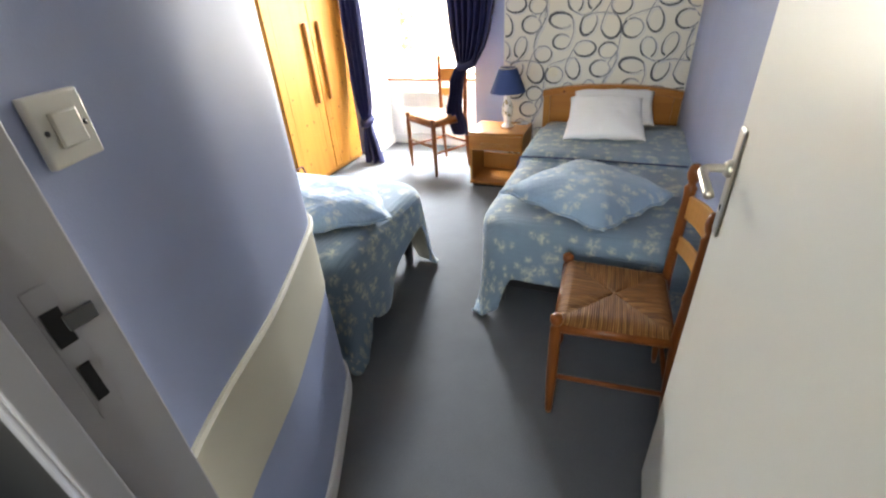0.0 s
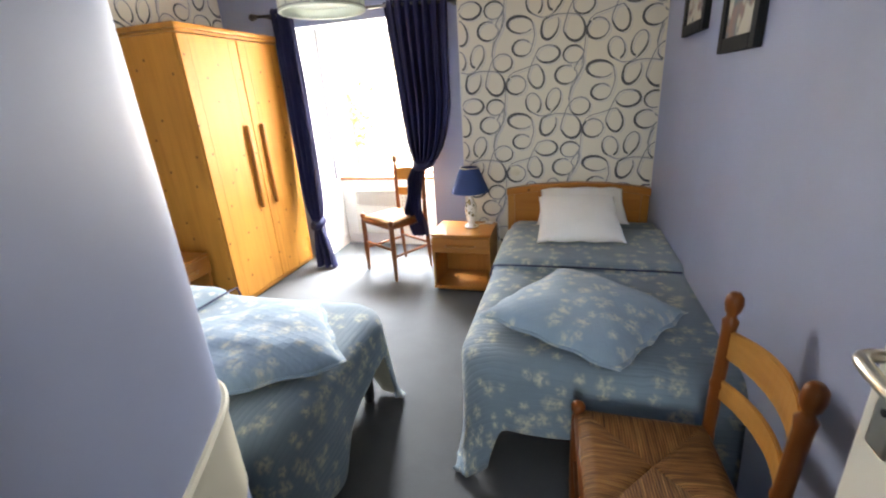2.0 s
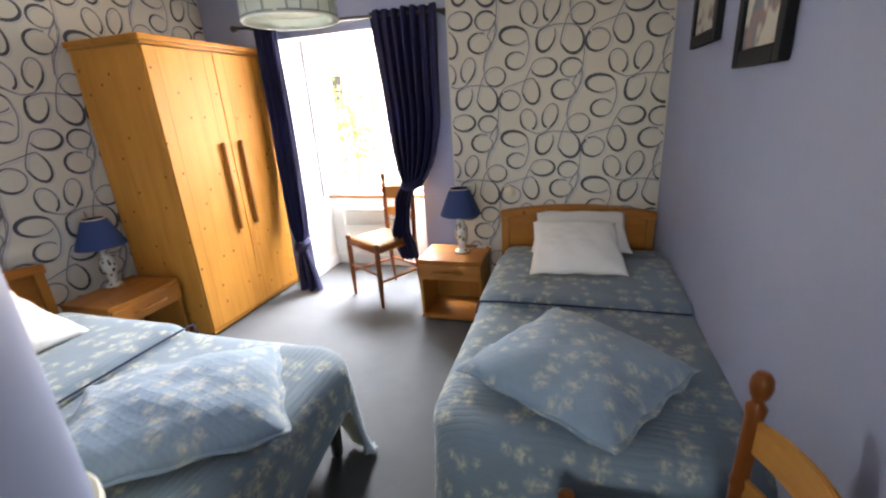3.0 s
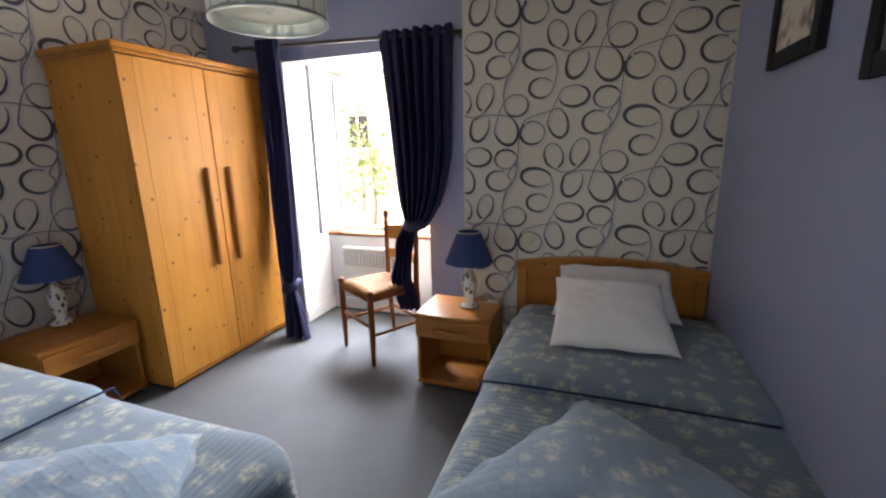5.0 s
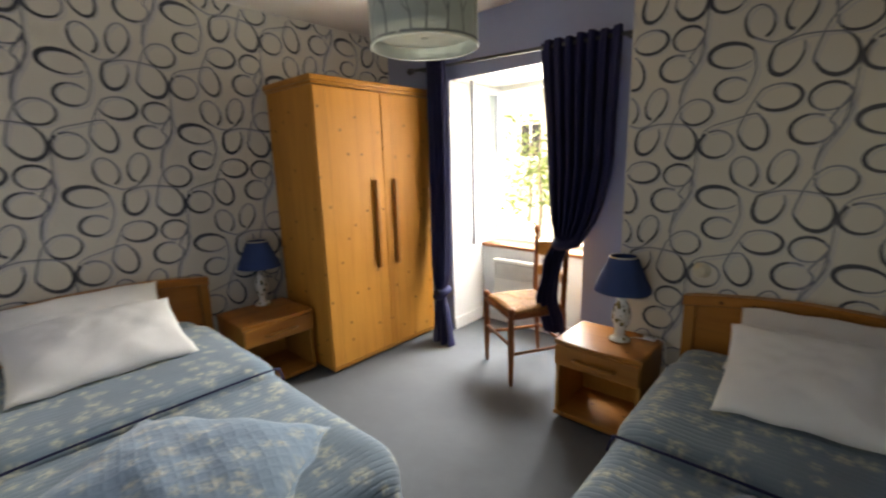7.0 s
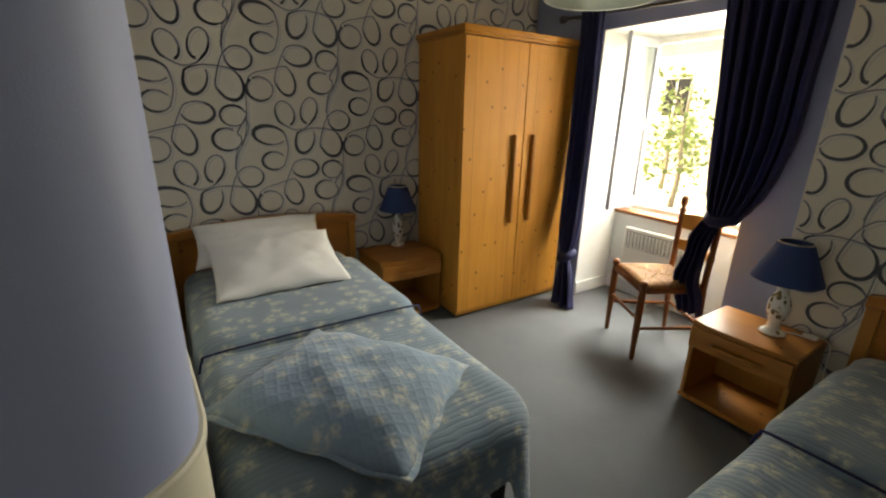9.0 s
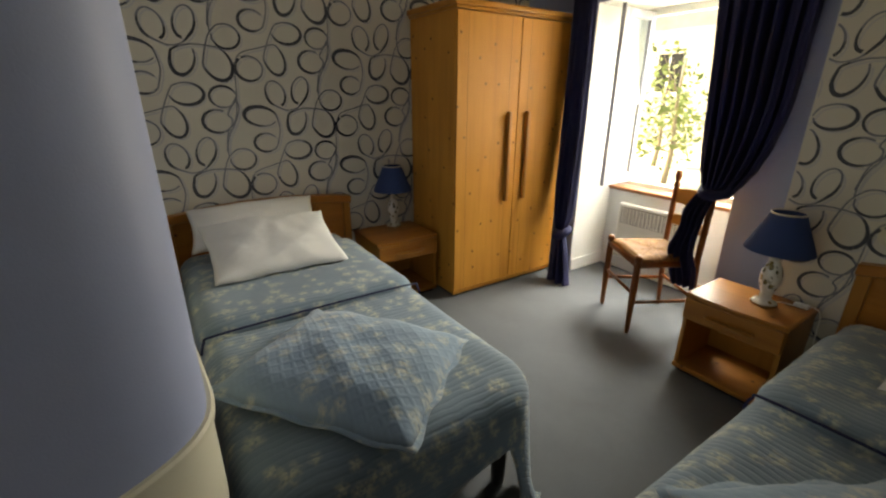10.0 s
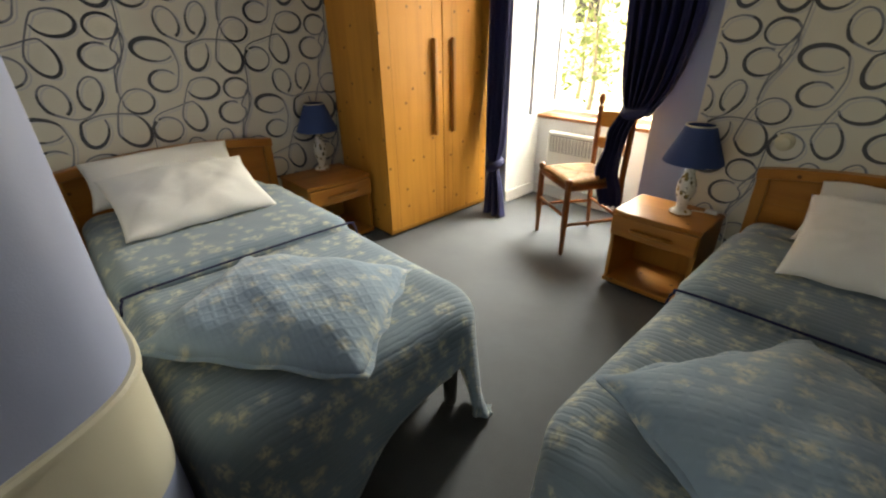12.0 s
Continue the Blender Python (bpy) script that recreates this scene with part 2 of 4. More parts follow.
    if diamond:
        h = blend(n, l, 1.0, rows(0.78), rows(-0.78), "MULTIPLY")
    puff = blend(n, l, 0.45, h, noise_of(n, l, v, 22, 3))
    bump(n, l, b, puff, 0.22 if diamond else 0.36, 0.008)
    return m


CARPET = carpet()
QUILT = quilted("blue_floral_quilt", (0.168, 0.238, 0.298), (0.58, 0.57, 0.44), 0.024)
CUSHION = quilted("pale_blue_floral_quilt", (0.225, 0.325, 0.425), (0.62, 0.62, 0.50), 0.034, True)
LINING = paint("ecru_quilt_lining", (0.55, 0.54, 0.44), 0.9, 0.05, 0.4, 500)


def rush():
    m, n, l, b = material("woven_rush")
    v = coords(n, l, (1, 1, 1), "UV")
    w = n.new("ShaderNodeTexWave")
    w.bands_direction = "Y"
    w.inputs["Scale"].default_value, w.inputs["Distortion"].default_value = 42, 1.2
    l.new(v, w.inputs["Vector"])
    s = n.new("ShaderNodeMapping")
    s.inputs["Scale"].default_value = (6, 95, 1)
    l.new(v, s.inputs["Vector"])
    st = noise_of(n, l, s.outputs["Vector"], 1.0, 3)
    col = ramp(n, l, st, (0.30, (0.11, 0.038, 0.009)), (0.5, (0.29, 0.118, 0.032)), (0.70, (0.46, 0.23, 0.075)))
    l.new(blend(n, l, 0.5, col, blend(n, l, 1.0, col, w.outputs["Color"], "MULTIPLY")), b.inputs["Base Color"])
    b.inputs["Roughness"].default_value = 0.62
    b.inputs["Specular IOR Level"].default_value = 0.25
    bump(n, l, b, w.outputs["Fac"], 0.8, 0.004)
    return m


RUSH = rush()


def ceramic():
    m, n, l, b = material("painted_ceramic")
    v = coords(n, l, (1, 1, 1))
    vo = n.new("ShaderNodeTexVoronoi")
    vo.inputs["Scale"].default_value = 42
    mp = coords(n, l, (1, 1, 0.6))
    l.new(mp, vo.inputs["Vector"])
    spot = ramp(n, l, vo.outputs["Distance"], (0.38, (1, 1, 1)), (0.46, (0, 0, 0)))
    keep = ramp(n, l, noise_of(n, l, v, 19, 1), (0.40, (0, 0, 0)), (0.46, (1, 1, 1)))
    mask = blend(n, l, 1.0, spot, keep, "MULTIPLY")
    tint = ramp(n, l, noise_of(n, l, v, 30, 1), (0.42, (0.05, 0.075, 0.05)), (0.6, (0.30, 0.22, 0.08)))
    l.new(blend(n, l, mask, (0.76, 0.74, 0.68), tint), b.inputs["Base Color"])
    b.inputs["Roughness"].default_value = 0.18
    return m


CERAMIC = ceramic()


def shade_fabric():
    m, n, l, b = material("translucent_lampshade")
    v = coords(n, l, (1, 1, 1))
    l.new(ramp(n, l, noise_of(n, l, v, 5, 3), (0.3, (0.60, 0.64, 0.61)), (0.7, (0.70, 0.74, 0.71))), b.inputs["Base Color"])
    b.inputs["Roughness"].default_value = 0.55
    b.inputs["Transmission Weight"].default_value = 0.0
    t = n.new("ShaderNodeBsdfTranslucent")
    t.inputs["Color"].default_value = (0.70, 0.75, 0.71, 1)
    mix = n.new("ShaderNodeMixShader")
    mix.inputs[0].default_value = 0.5
    l.new(b.outputs[0], mix.inputs[1])
    l.new(t.outputs[0], mix.inputs[2])
    l.new(mix.outputs[0], n["Material Output"].inputs["Surface"])
    return m


SHADE_FABRIC = shade_fabric()
TREE_PRINT = paint("grey_tree_print", (0.27, 0.30, 0.30), 0.6, 0.3, 0.05)

# ---- the large structure ----


def structure(name, bm, mat, label):
    ob = part(name, bm, mat, None)
    return tagged(ob, label, kind="structure")


floor = structure("floor", box(-3.39, 1.2, -2.2, YO + 0.02, -0.12, 0.0), CARPET, "grey short-pile carpet over the whole floor")
ceiling = structure("ceiling", box(-3.39, 1.2, -2.2, YO + 0.02, ZC, ZC + 0.2), CEIL, "off-white painted ceiling")
structure("wall_right", box(XR, XR + 0.2, 0.655, YO, 0, ZC), BLUE, "plain lilac-blue painted wall beside the single bed")
wall_far = structure("wall_far", box(XF, XR, YF, YO, 0, ZC), PAPER, "warm white wallpaper with charcoal looping curls")
wall_left = structure("wall_left", box(XL - 0.2, XL, 0.7, YO, 0, ZC), PAPER, "warm white wallpaper with charcoal looping curls")

bm = bmesh.new()
for b in ((XL, WIN_X0, YW, YO, 0, ZC), (WIN_X1, XF, YW, YO, 0, ZC), (WIN_X0, WIN_X1, YW, YO, HEAD, ZC)):
    tmp = bpy.data.meshes.new("tmp")
    piece = box(*b)
    piece.to_mesh(tmp)
    piece.free()
    bm.from_mesh(tmp)
wall_window = structure("wall_window", bm, BLUE, "lilac-blue painted wall around a deep window niche")
structure("wall_below_window", box(WIN_X0, WIN_X1, YN, YO, 0, SILL - 0.03), WHITE, "white painted wall under the window sill")
niche = part("niche_lining", box(WIN_X0, WIN_X0 + 0.006, YW + 0.004, YO - 0.01, 0, HEAD), WHITE, wall_window)
part("niche_lining", box(WIN_X1 - 0.006, WIN_X1, YW + 0.004, YO - 0.01, 0, HEAD), WHITE, wall_window)
part("niche_lining", box(WIN_X0 + 0.006, WIN_X1 - 0.006, YW + 0.004, YO - 0.01, HEAD - 0.006, HEAD), WHITE, wall_window)

# the curved partition between the doorway and the wide bed
PROFILE = spline([(-0.665, 0.675), (-0.688, 0.72), (-0.725, 0.81), (-0.800, 1.025), (-0.875, 1.19), (-0.962, 1.37), (-1.020, 1.475), (-1.080, 1.535),
                  (-1.17, 1.562), (-1.36, 1.555), (-2.2, 1.505), (XL, 1.44)], 5)


def offset_line(line, d):
    out = []
    for i, p in enumerate(line):
        t = (line[min(i + 1, len(line) - 1)] - line[max(i - 1, 0)]).normalized()
        out.append(p + d * Vector((t.y, -t.x)))
    return out


def ribbon_wall(line, d0, d1, z0, z1, round_top=0.0):
    """A strip standing on the plan line, from d0 to d1 in front of it."""
    a, b = offset_line(line, d0), offset_line(line, d1)
    n = len(line)
    prof = [(0, z0), (1, z0), (1, z1 - round_top), (1 - 0.4 * (round_top > 0), z1), (0, z1)] if round_top else [(0, z0), (1, z0), (1, z1), (0, z1)]
    k = len(prof)
    verts = [(*(a[i].lerp(b[i], w)), z) for i in range(n) for w, z in prof]
    faces = [(i * k + j, i * k + (j + 1) % k, (i + 1) * k + (j + 1) % k, (i + 1) * k + j) for i in range(n - 1) for j in range(k)]
    faces += [tuple(range(k)), tuple(range((n - 1) * k, n * k))[::-1]]
    me = mesh_of("strip", verts, faces)
    bm = bmesh.new()
    bm.from_mesh(me)
    bmesh.ops.recalc_face_normals(bm, faces=bm.faces[:])
    for f in bm.faces:
        f.smooth = abs(f.normal.z) < 0.3
    for e in bm.edges:
        e.smooth = abs(e.verts[0].co.z - e.verts[1].co.z) > 1e-4 or len(e.link_faces) == 2 and e.link_faces[0].normal.dot(e.link_faces[1].normal) > 0.8
    return bm


partition = structure("wall_partition", ribbon_wall(PROFILE, -0.12, 0.0, 0, ZC), BLUE, "curved lilac-blue wall with a cream band at dado height")
part("dado_band", ribbon_wall(PROFILE, 0.0, 0.004, 0.53, 0.785), CREAM, partition, "flat cream painted band")
part("dado_bead", ribbon_wall(PROFILE, 0.0, 0.014, 0.785, 0.802, 0.006), CREAM, partition, "thin cream bead")
structure("baseboard_partition", ribbon_wall(PROFILE, 0.0, 0.014, 0.0, 0.075, 0.01), WHITE, "white painted baseboard bent round the curved wall")

# near wall with the doorway, and the hall behind, its darkness painted on
JX0, JX1, JY0, JY1, JH = -0.645, 0.175, 0.58, 0.675, 2.06
bm = bmesh.new()
for b in ((-0.80, JX0 - 0.03, JY0, JY1 - 0.004, 0, ZC), (JX1 + 0.03, XR + 0.2, JY0, JY1 - 0.022, 0, ZC), (JX0 - 0.03, JX1 + 0.03, JY0, JY1 - 0.004, JH + 0.03, ZC)):
    tmp = bpy.data.meshes.new("tmp")
    piece = box(*b)
    piece.to_mesh(tmp)
    piece.free()
    bm.from_mesh(tmp)
structure("wall_near", bm, BLUE, "lilac-blue wall round the doorway")
# unseen opening, added only to let the fill lamp in
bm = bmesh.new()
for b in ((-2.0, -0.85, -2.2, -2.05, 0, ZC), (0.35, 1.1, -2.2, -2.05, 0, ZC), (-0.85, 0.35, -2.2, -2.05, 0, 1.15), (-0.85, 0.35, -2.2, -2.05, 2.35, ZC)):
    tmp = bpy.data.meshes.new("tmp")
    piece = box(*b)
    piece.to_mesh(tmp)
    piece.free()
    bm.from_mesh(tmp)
structure("wall_hall_back", bm, HALL, "unseen near-black hall wall, opening added for the fill lamp")
structure("wall_hall_left", box(-2.15, -2.0, -2.2, JY0, 0, ZC), HALL, "hall wall coloured near-black for the unlit hall")
structure("wall_hall_right", box(1.05, 1.2, -2.2, JY0, 0, ZC), HALL, "hall wall coloured near-black for the unlit hall")
structure("wall_hall_front", box(-2.0, -0.80, JY0, JY1 - 0.03, 0, ZC), HALL, "hall wall coloured near-black for the unlit hall")
structure("wall_hall_end", box(XR + 0.2, 1.2, JY0, JY1 - 0.03, 0, ZC), HALL, "hall wall coloured near-black for the unlit hall")
structure("baseboard_hall", box(-2.0, -0.82, JY0 - 0.018, JY0 - 0.002, 0, 0.09, 0.004), WHITE, "white hall baseboard")

door_frame = tagged(new("door_frame"), "pale grey gloss-painted door frame with a strike plate", kind="structure")
part("jamb", box(JX0 - 0.03, JX0, JY0 - 0.03, JY1 + 0.012, 0, JH, 0.004), JAMB, door_frame)
part("stop", box(JX0, JX0 + 0.014, JY0 - 0.025, JY0 + 0.012, 0, JH, 0.003), JAMB, door_frame)
part("jamb", box(JX1, JX1 + 0.03, JY0 - 0.03, JY1 - 0.024, 0, JH, 0.004), JAMB, door_frame)
part("head", box(JX0 - 0.03, JX1 + 0.03, JY0 - 0.03, JY1 + 0.012, JH, JH + 0.03, 0.004), JAMB, door_frame)
plate = part("strike_plate", box(JX0 - 0.001, JX0 + 0.0010, 0.617, 0.645, 0.995, 1.195, 0.0005), JAMB, door_frame)
# flat dark patches painted for the shade inside the lock holes
part("latch_hole", box(JX0 + 0.0026, JX0 + 0.0040, 0.621, 0.641, 1.115, 1.165), DARK, plate)
part("latch_lip", box(JX0 + 0.004, JX0 + 0.009, 0.637, 0.671, 1.130, 1.153, 0.002), ROD, plate)
part("bolt_hole", box(JX0 + 0.0026, JX0 + 0.0040, 0.623, 0.637, 1.025, 1.083), DARK, plate)

structure("baseboard", box(XR - 0.014, XR, 1.5, YF, 0, 0.075, 0.004), WHITE, "white painted baseboard")
structure("baseboard", box(XF, XR - 0.014, YF - 0.014, YF, 0, 0.075, 0.004), WHITE, "white painted baseboard")
structure("baseboard", box(WIN_X1, XF, YW - 0.014, YW, 0, 0.09, 0.004), WHITE, "white painted baseboard")
structure("baseboard", box(WIN_X0 + 0.006, WIN_X0 + 0.02, YW + 0.004, YN, 0, 0.10, 0.004), WHITE, "white painted baseboard in the niche")
structure("baseboard", box(WIN_X0 + 0.02, WIN_X1 - 0.006, YN - 0.014, YN, 0, 0.10, 0.004), WHITE, "white painted baseboard in the niche")


# wallpaper print: loops drawn with a broad pen, drop-matched strips
REPEAT, STRIP = 0.71, 0.565
LOOPS = [  # across, up, half width, half height, lean, heavy side, weight
    (0.0, 0.0, 0.092, 0.058, -10, 150, 1.0), (0.014, -0.163, 0.068, 0.058, 0, 190, 0.6), (0.099, 0.136, 0.054, 0.078, 14, 250, 0.55),
    (0.246, 0.158, 0.049, 0.084, -16, 290, 0.55), (0.211, -0.032, 0.056, 0.089, -18, 255, 0.8), (0.377, -0.054, 0.070, 0.094, 18, 280, 0.8),
    (0.200, -0.220, 0.083, 0.061, 0, 320, 0.7), (0.377, -0.237, 0.069, 0.061, 0, 120, 0.45), (0.331, -0.378, 0.076, 0.067, 0, 190, 0.65),
    (0.436, 0.096, 0.071, 0.066, 0, 300, 0.35), (-0.030, -0.430, 0.073, 0.070, 0, 200, 0.6), (0.116, -0.374, 0.056, 0.091, 15, 285, 0.55)]
# pen strokes: loops by number with the angle at which the pen comes in and leaves, and plain points between
STROKES = [
    [(0, -20, -350), (0.103, -0.085), (1, -10, -325)],
    [(2, -80, 218), (0.115, 0.052), (0.165, 0.034), (0.225, 0.052), (3, -48, 275)],
    [(4, 50, -205), (0.262, 0.046), (5, 70, -195), (0.344, 0.085), (9, 135, -190)],
    [(-0.211, -0.917), (-0.189, -0.80), (-0.14, -0.728), (-0.117, -0.60), (-0.103, -0.42), (-0.066, -0.345), (0.030, -0.313), (11, 65, -195), (0.083, -0.288), (6, 150, -172)],
    [(7, 340, 0), (8, 40, -300)],
    [(10, 120, -230)],
    [(0.44, -0.24), (0.452, -0.306), (0.42, -0.39), (0.38, -0.465), (0.362, -0.534), (0.36, -0.60)]]


def pen(stroke):
    """Sampled points of a stroke: place, half width and darkness."""
    raw = []
    for item in stroke:
        if len(item) == 2:
            raw.append((Vector(item), 0.0034, 0))
            continue
        k, a0, a1 = item
        x, y, a, b, lean, heavy, weight = LOOPS[k]
        le, n = radians(lean), max(2, round(abs(a1 - a0) / 26))
        for i in range(n + 1):
            th = radians(a0 + (a1 - a0) * i / n)
            px, py = a * math.cos(th), b * math.sin(th)
            s = (0.5 + 0.5 * math.cos(th - radians(heavy))) ** 1.4
            raw.append((Vector((x + px * math.cos(le) - py * math.sin(le), y + px * math.sin(le) + py * math.cos(le))), 0.0042 + 0.0078 * weight * s, s * weight))
    line = spline([p for p, _, _ in raw], 3)
    near = [raw[min((i + 1) // 3, len(raw) - 1)] for i in range(len(line))]
    wid = [w for _, w, _ in near]
    wid = [sum(wid[max(0, i - 2):i + 3]) / len(wid[max(0, i - 2):i + 3]) for i in range(len(wid))]
    return line, wid, [d for *_, d in near]


def print_mesh(name, place, u0, u1, v0, v1, uo, vo, gu, gv):
    """Loops clipped to a wall from u0 to u1 and v0 to v1. place(u, v, d) gives the point d in front of the wall."""
    verts, faces, mats = [], [], []
    pens = [pen(s) for s in STROKES]

    def stroke(pts, widths, mat, d):
        run = []
        for i, (p, w) in enumerate(zip(pts, widths)):
            t = pts[min(i + 1, len(pts) - 1)] - pts[max(i - 1, 0)]
            nrm = Vector((-t.y, t.x)).normalized() * w
            if not (u0 + 0.004 < p.x < u1 - 0.004 and v0 + 0.004 < p.y < v1):
                run = []
                continue
            k = len(verts)
            verts.extend((place(*(p + nrm), d), place(*(p - nrm), d)))
            if run:
                faces.append((run[0], run[1], k + 1, k))
                mats.append(mat[i])
            run = (k, k + 1)
    strip, repeat, g = STRIP * gu, REPEAT * gv, (gu + gv) / 2
    cols = range(int((u0 - uo) / strip) - 2, int((u1 - uo) / strip) + 2)
    for c in cols:
        for r in range(-6, 7):
            ou, ov = uo + c * strip, vo - c * repeat / 2 + r * repeat
            if not v0 - 0.8 < ov < v1 + 0.8:
                continue
            for line, wid, dark in pens:
                pts = [Vector((ou + p.x * gu, ov + p.y * gv)) for p in line]
                stroke([p + Vector((0.013, -0.012)) for p in pts], [0.0036 * g] * len(pts), [2] * len(pts), 0.0006)
                stroke(pts, [w * g for w in wid], [0 if d > 0.17 else 1 for d in dark], 0.0014)
    me = mesh_of(name, verts, faces)
    for m in (INK_DARK, INK_GREY, INK_PALE):
        me.materials.append(m)
    me.polygons.foreach_set("material_index", mats)
    return me


pr = part("wallpaper_print", print_mesh("wallpaper_print", lambda u, v, d: (u, YF - d, v), XF, XR, 0.08, ZC, -0.606, 1.840, 0.93, 0.876), None, wall_far, "charcoal and blue-grey looping curls")
tagged(pr, kind="stuff")
pr = part("wallpaper_print", print_mesh("wallpaper_print", lambda u, v, d: (XL + d, u, v), 1.45, YW, 0.08, ZC, 2.165, 1.284, 1.037, 0.968), None, wall_left, "charcoal and blue-grey looping curls")
tagged(pr, kind="stuff")


# ---- window ----
window = tagged(new("window_1"), "white wooden casement window, one leaf swung open into the room", kind="structure")
FY = 4.89
# grey of the strips that paint shade along the leaf's edges
EDGE_SHADE = paint("edge_shade_grey", (0.45, 0.45, 0.48), 0.7, 0.1, 0.05)
# white sash paint greyed, so the colour carries the leaf's backlit shade
SASH = paint("shaded_white_sash_paint", (0.36, 0.37, 0.42), 0.4, 0.04, 0.05)
part("frame", box(WIN_X0 + 0.006, WIN_X0 + 0.056, FY, FY + 0.06, SILL, HEAD - 0.006, 0.005), GLOSS, window)
part("frame", box(WIN_X1 - 0.056, WIN_X1 - 0.006, FY, FY + 0.06, SILL, HEAD - 0.006, 0.005), GLOSS, window)
part("frame", box(WIN_X0 + 0.056, WIN_X1 - 0.056, FY, FY + 0.06, HEAD - 0.056, HEAD - 0.006, 0.005), GLOSS, window)
part("frame", box(WIN_X0 + 0.056, WIN_X1 - 0.056, FY, FY + 0.06, SILL, SILL + 0.04, 0.005), GLOSS, window)
SILL_WOOD = wood("red_brown_sill_wood", (0.24, 0.085, 0.035), (0.36, 0.15, 0.07), 0, 1, 0.4, False)
part("sill", box(WIN_X0 + 0.006, WIN_X1 - 0.006, 4.755, FY, SILL - 0.03, SILL, 0.008), SILL_WOOD, window, "red-brown wooden sill")
GLASS, gn, gl, gb = material("clear_window_glass")
gb.inputs["Base Color"].default_value = (0.95, 0.98, 0.97, 1)
gb.inputs["Roughness"].default_value, gb.inputs["Transmission Weight"].default_value, gb.inputs["IOR"].default_value = 0.02, 1.0, 1.45
leaf = part("leaf", box(-0.030, 0.0, 0, 0.05, 0, 1.265, 0.006), SASH, window, "open white window leaf, its paint greyed for shade", pose(WIN_X0 + 0.095, FY - 0.01, SILL + 0.035, 0, 0, -180 + 1.5))
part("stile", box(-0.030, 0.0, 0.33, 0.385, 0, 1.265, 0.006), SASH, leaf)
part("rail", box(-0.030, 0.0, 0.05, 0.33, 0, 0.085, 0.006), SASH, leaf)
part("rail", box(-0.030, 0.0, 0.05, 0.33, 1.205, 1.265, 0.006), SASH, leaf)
part("rail", box(-0.026, -0.004, 0.05, 0.33, 0.62, 0.65, 0.004), GLOSS, leaf)
pane = part("pane", box(-0.017, -0.013, 0.045, 0.335, 0.08, 1.21), GLASS, leaf)
pane.visible_shadow = False
# strips added to draw the leaf's shaded outlines
for y in (0.047, 0.327):
    part("seal", box(0.0004, 0.0024, y, y + 0.006, 0.08, 1.21), EDGE_SHADE, leaf, "grey strip for the shaded stile edge")
part("seal", box(-0.030, 0.0004, 0.3855, 0.3875, 0.01, 1.45), EDGE_SHADE, leaf, "grey strip for the shaded outer edge of the leaf")
part("hinge", lathe([(0.006, 0), (0.008, 0.004), (0.008, 0.07), (0.006, 0.075)], 10), ROD, leaf, "", pose(0.006, -0.004, 0.25))
part("hinge", lathe([(0.006, 0), (0.008, 0.004), (0.008, 0.07), (0.006, 0.075)], 10), ROD, leaf, "", pose(0.006, -0.004, 1.0))

# ---- radiator in the niche ----
radiator = thing("radiator", "white electric panel radiator with louvred grille under the window", "radiator")
RX0, RX1 = -2.33, -1.69
part("body", box(RX0, RX1, 4.700, 4.757, 0.13, 0.585, 0.012, 3), GLOSS, radiator)
part("bracket", box(RX0 + 0.1, RX1 - 0.1, 4.755, YN, 0.22, 0.50), GLOSS, radiator)
# dark plate whose colour gives the shade behind the louvres
part("grille_recess", box(RX0 + 0.03, RX1 - 0.03, 4.6975, 4.701, 0.425, 0.557), ROD, radiator)
slat = box(0, RX1 - RX0 - 0.07, -0.004, 0.004, 0, 0.006, 0.0015, 1)
slat_mesh = bpy.data.meshes.new("slat")
slat.to_mesh(slat_mesh)
slat.free()
slat_mesh.materials.append(GLOSS)
for k in range(9):
    part("slat", slat_mesh, None, radiator, "", pose(RX0 + 0.035, 4.696, 0.430 + 0.0140 * k))
upright_mesh = bpy.data.meshes.new("upright")
u_ = box(-0.003, 0.003, -0.0035, 0.0035, 0, 0.126)
u_.to_mesh(upright_mesh)
u_.free()
upright_mesh.materials.append(GLOSS)
for k in range(19):
    part("upright", upright_mesh, None, radiator, "", pose(RX0 + 0.045 + 0.0305 * k, 4.696, 0.428))

# ---- wardrobe ----
wardrobe = thing("wardrobe", "tall golden pine wardrobe, two closed doors with long wooden handles", "wardrobe")
WX0, WX1, WY0, WY1, WH = XL + 0.02, -2.600, 3.225, 4.225, 1.957
part("plinth", box(WX0 + 0.02, WX1 - 0.03, WY0 + 0.02, WY1 - 0.02, 0.0, 0.035), DARK, wardrobe)
part("side", box(WX0, WX1 - 0.024, WY0, WY0 + 0.022, 0.03, WH - 0.035, 0.002), PINE_V, wardrobe)
part("side", box(WX0, WX1 - 0.024, WY1 - 0.022, WY1, 0.03, WH - 0.035, 0.002), PINE_V, wardrobe)
part("back", box(WX0, WX0 + 0.01, WY0 + 0.022, WY1 - 0.022, 0.03, WH - 0.035), PINE_V, wardrobe)
part("base", box(WX0, WX1 - 0.005, WY0 + 0.002, WY1 - 0.002, 0.022, 0.045, 0.003), PINE_Y, wardrobe)
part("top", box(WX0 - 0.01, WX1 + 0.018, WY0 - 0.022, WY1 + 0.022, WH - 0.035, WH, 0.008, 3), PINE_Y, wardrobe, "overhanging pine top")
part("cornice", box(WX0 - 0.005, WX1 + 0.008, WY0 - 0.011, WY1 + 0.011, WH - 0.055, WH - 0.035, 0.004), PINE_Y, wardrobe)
GAP = 3.752
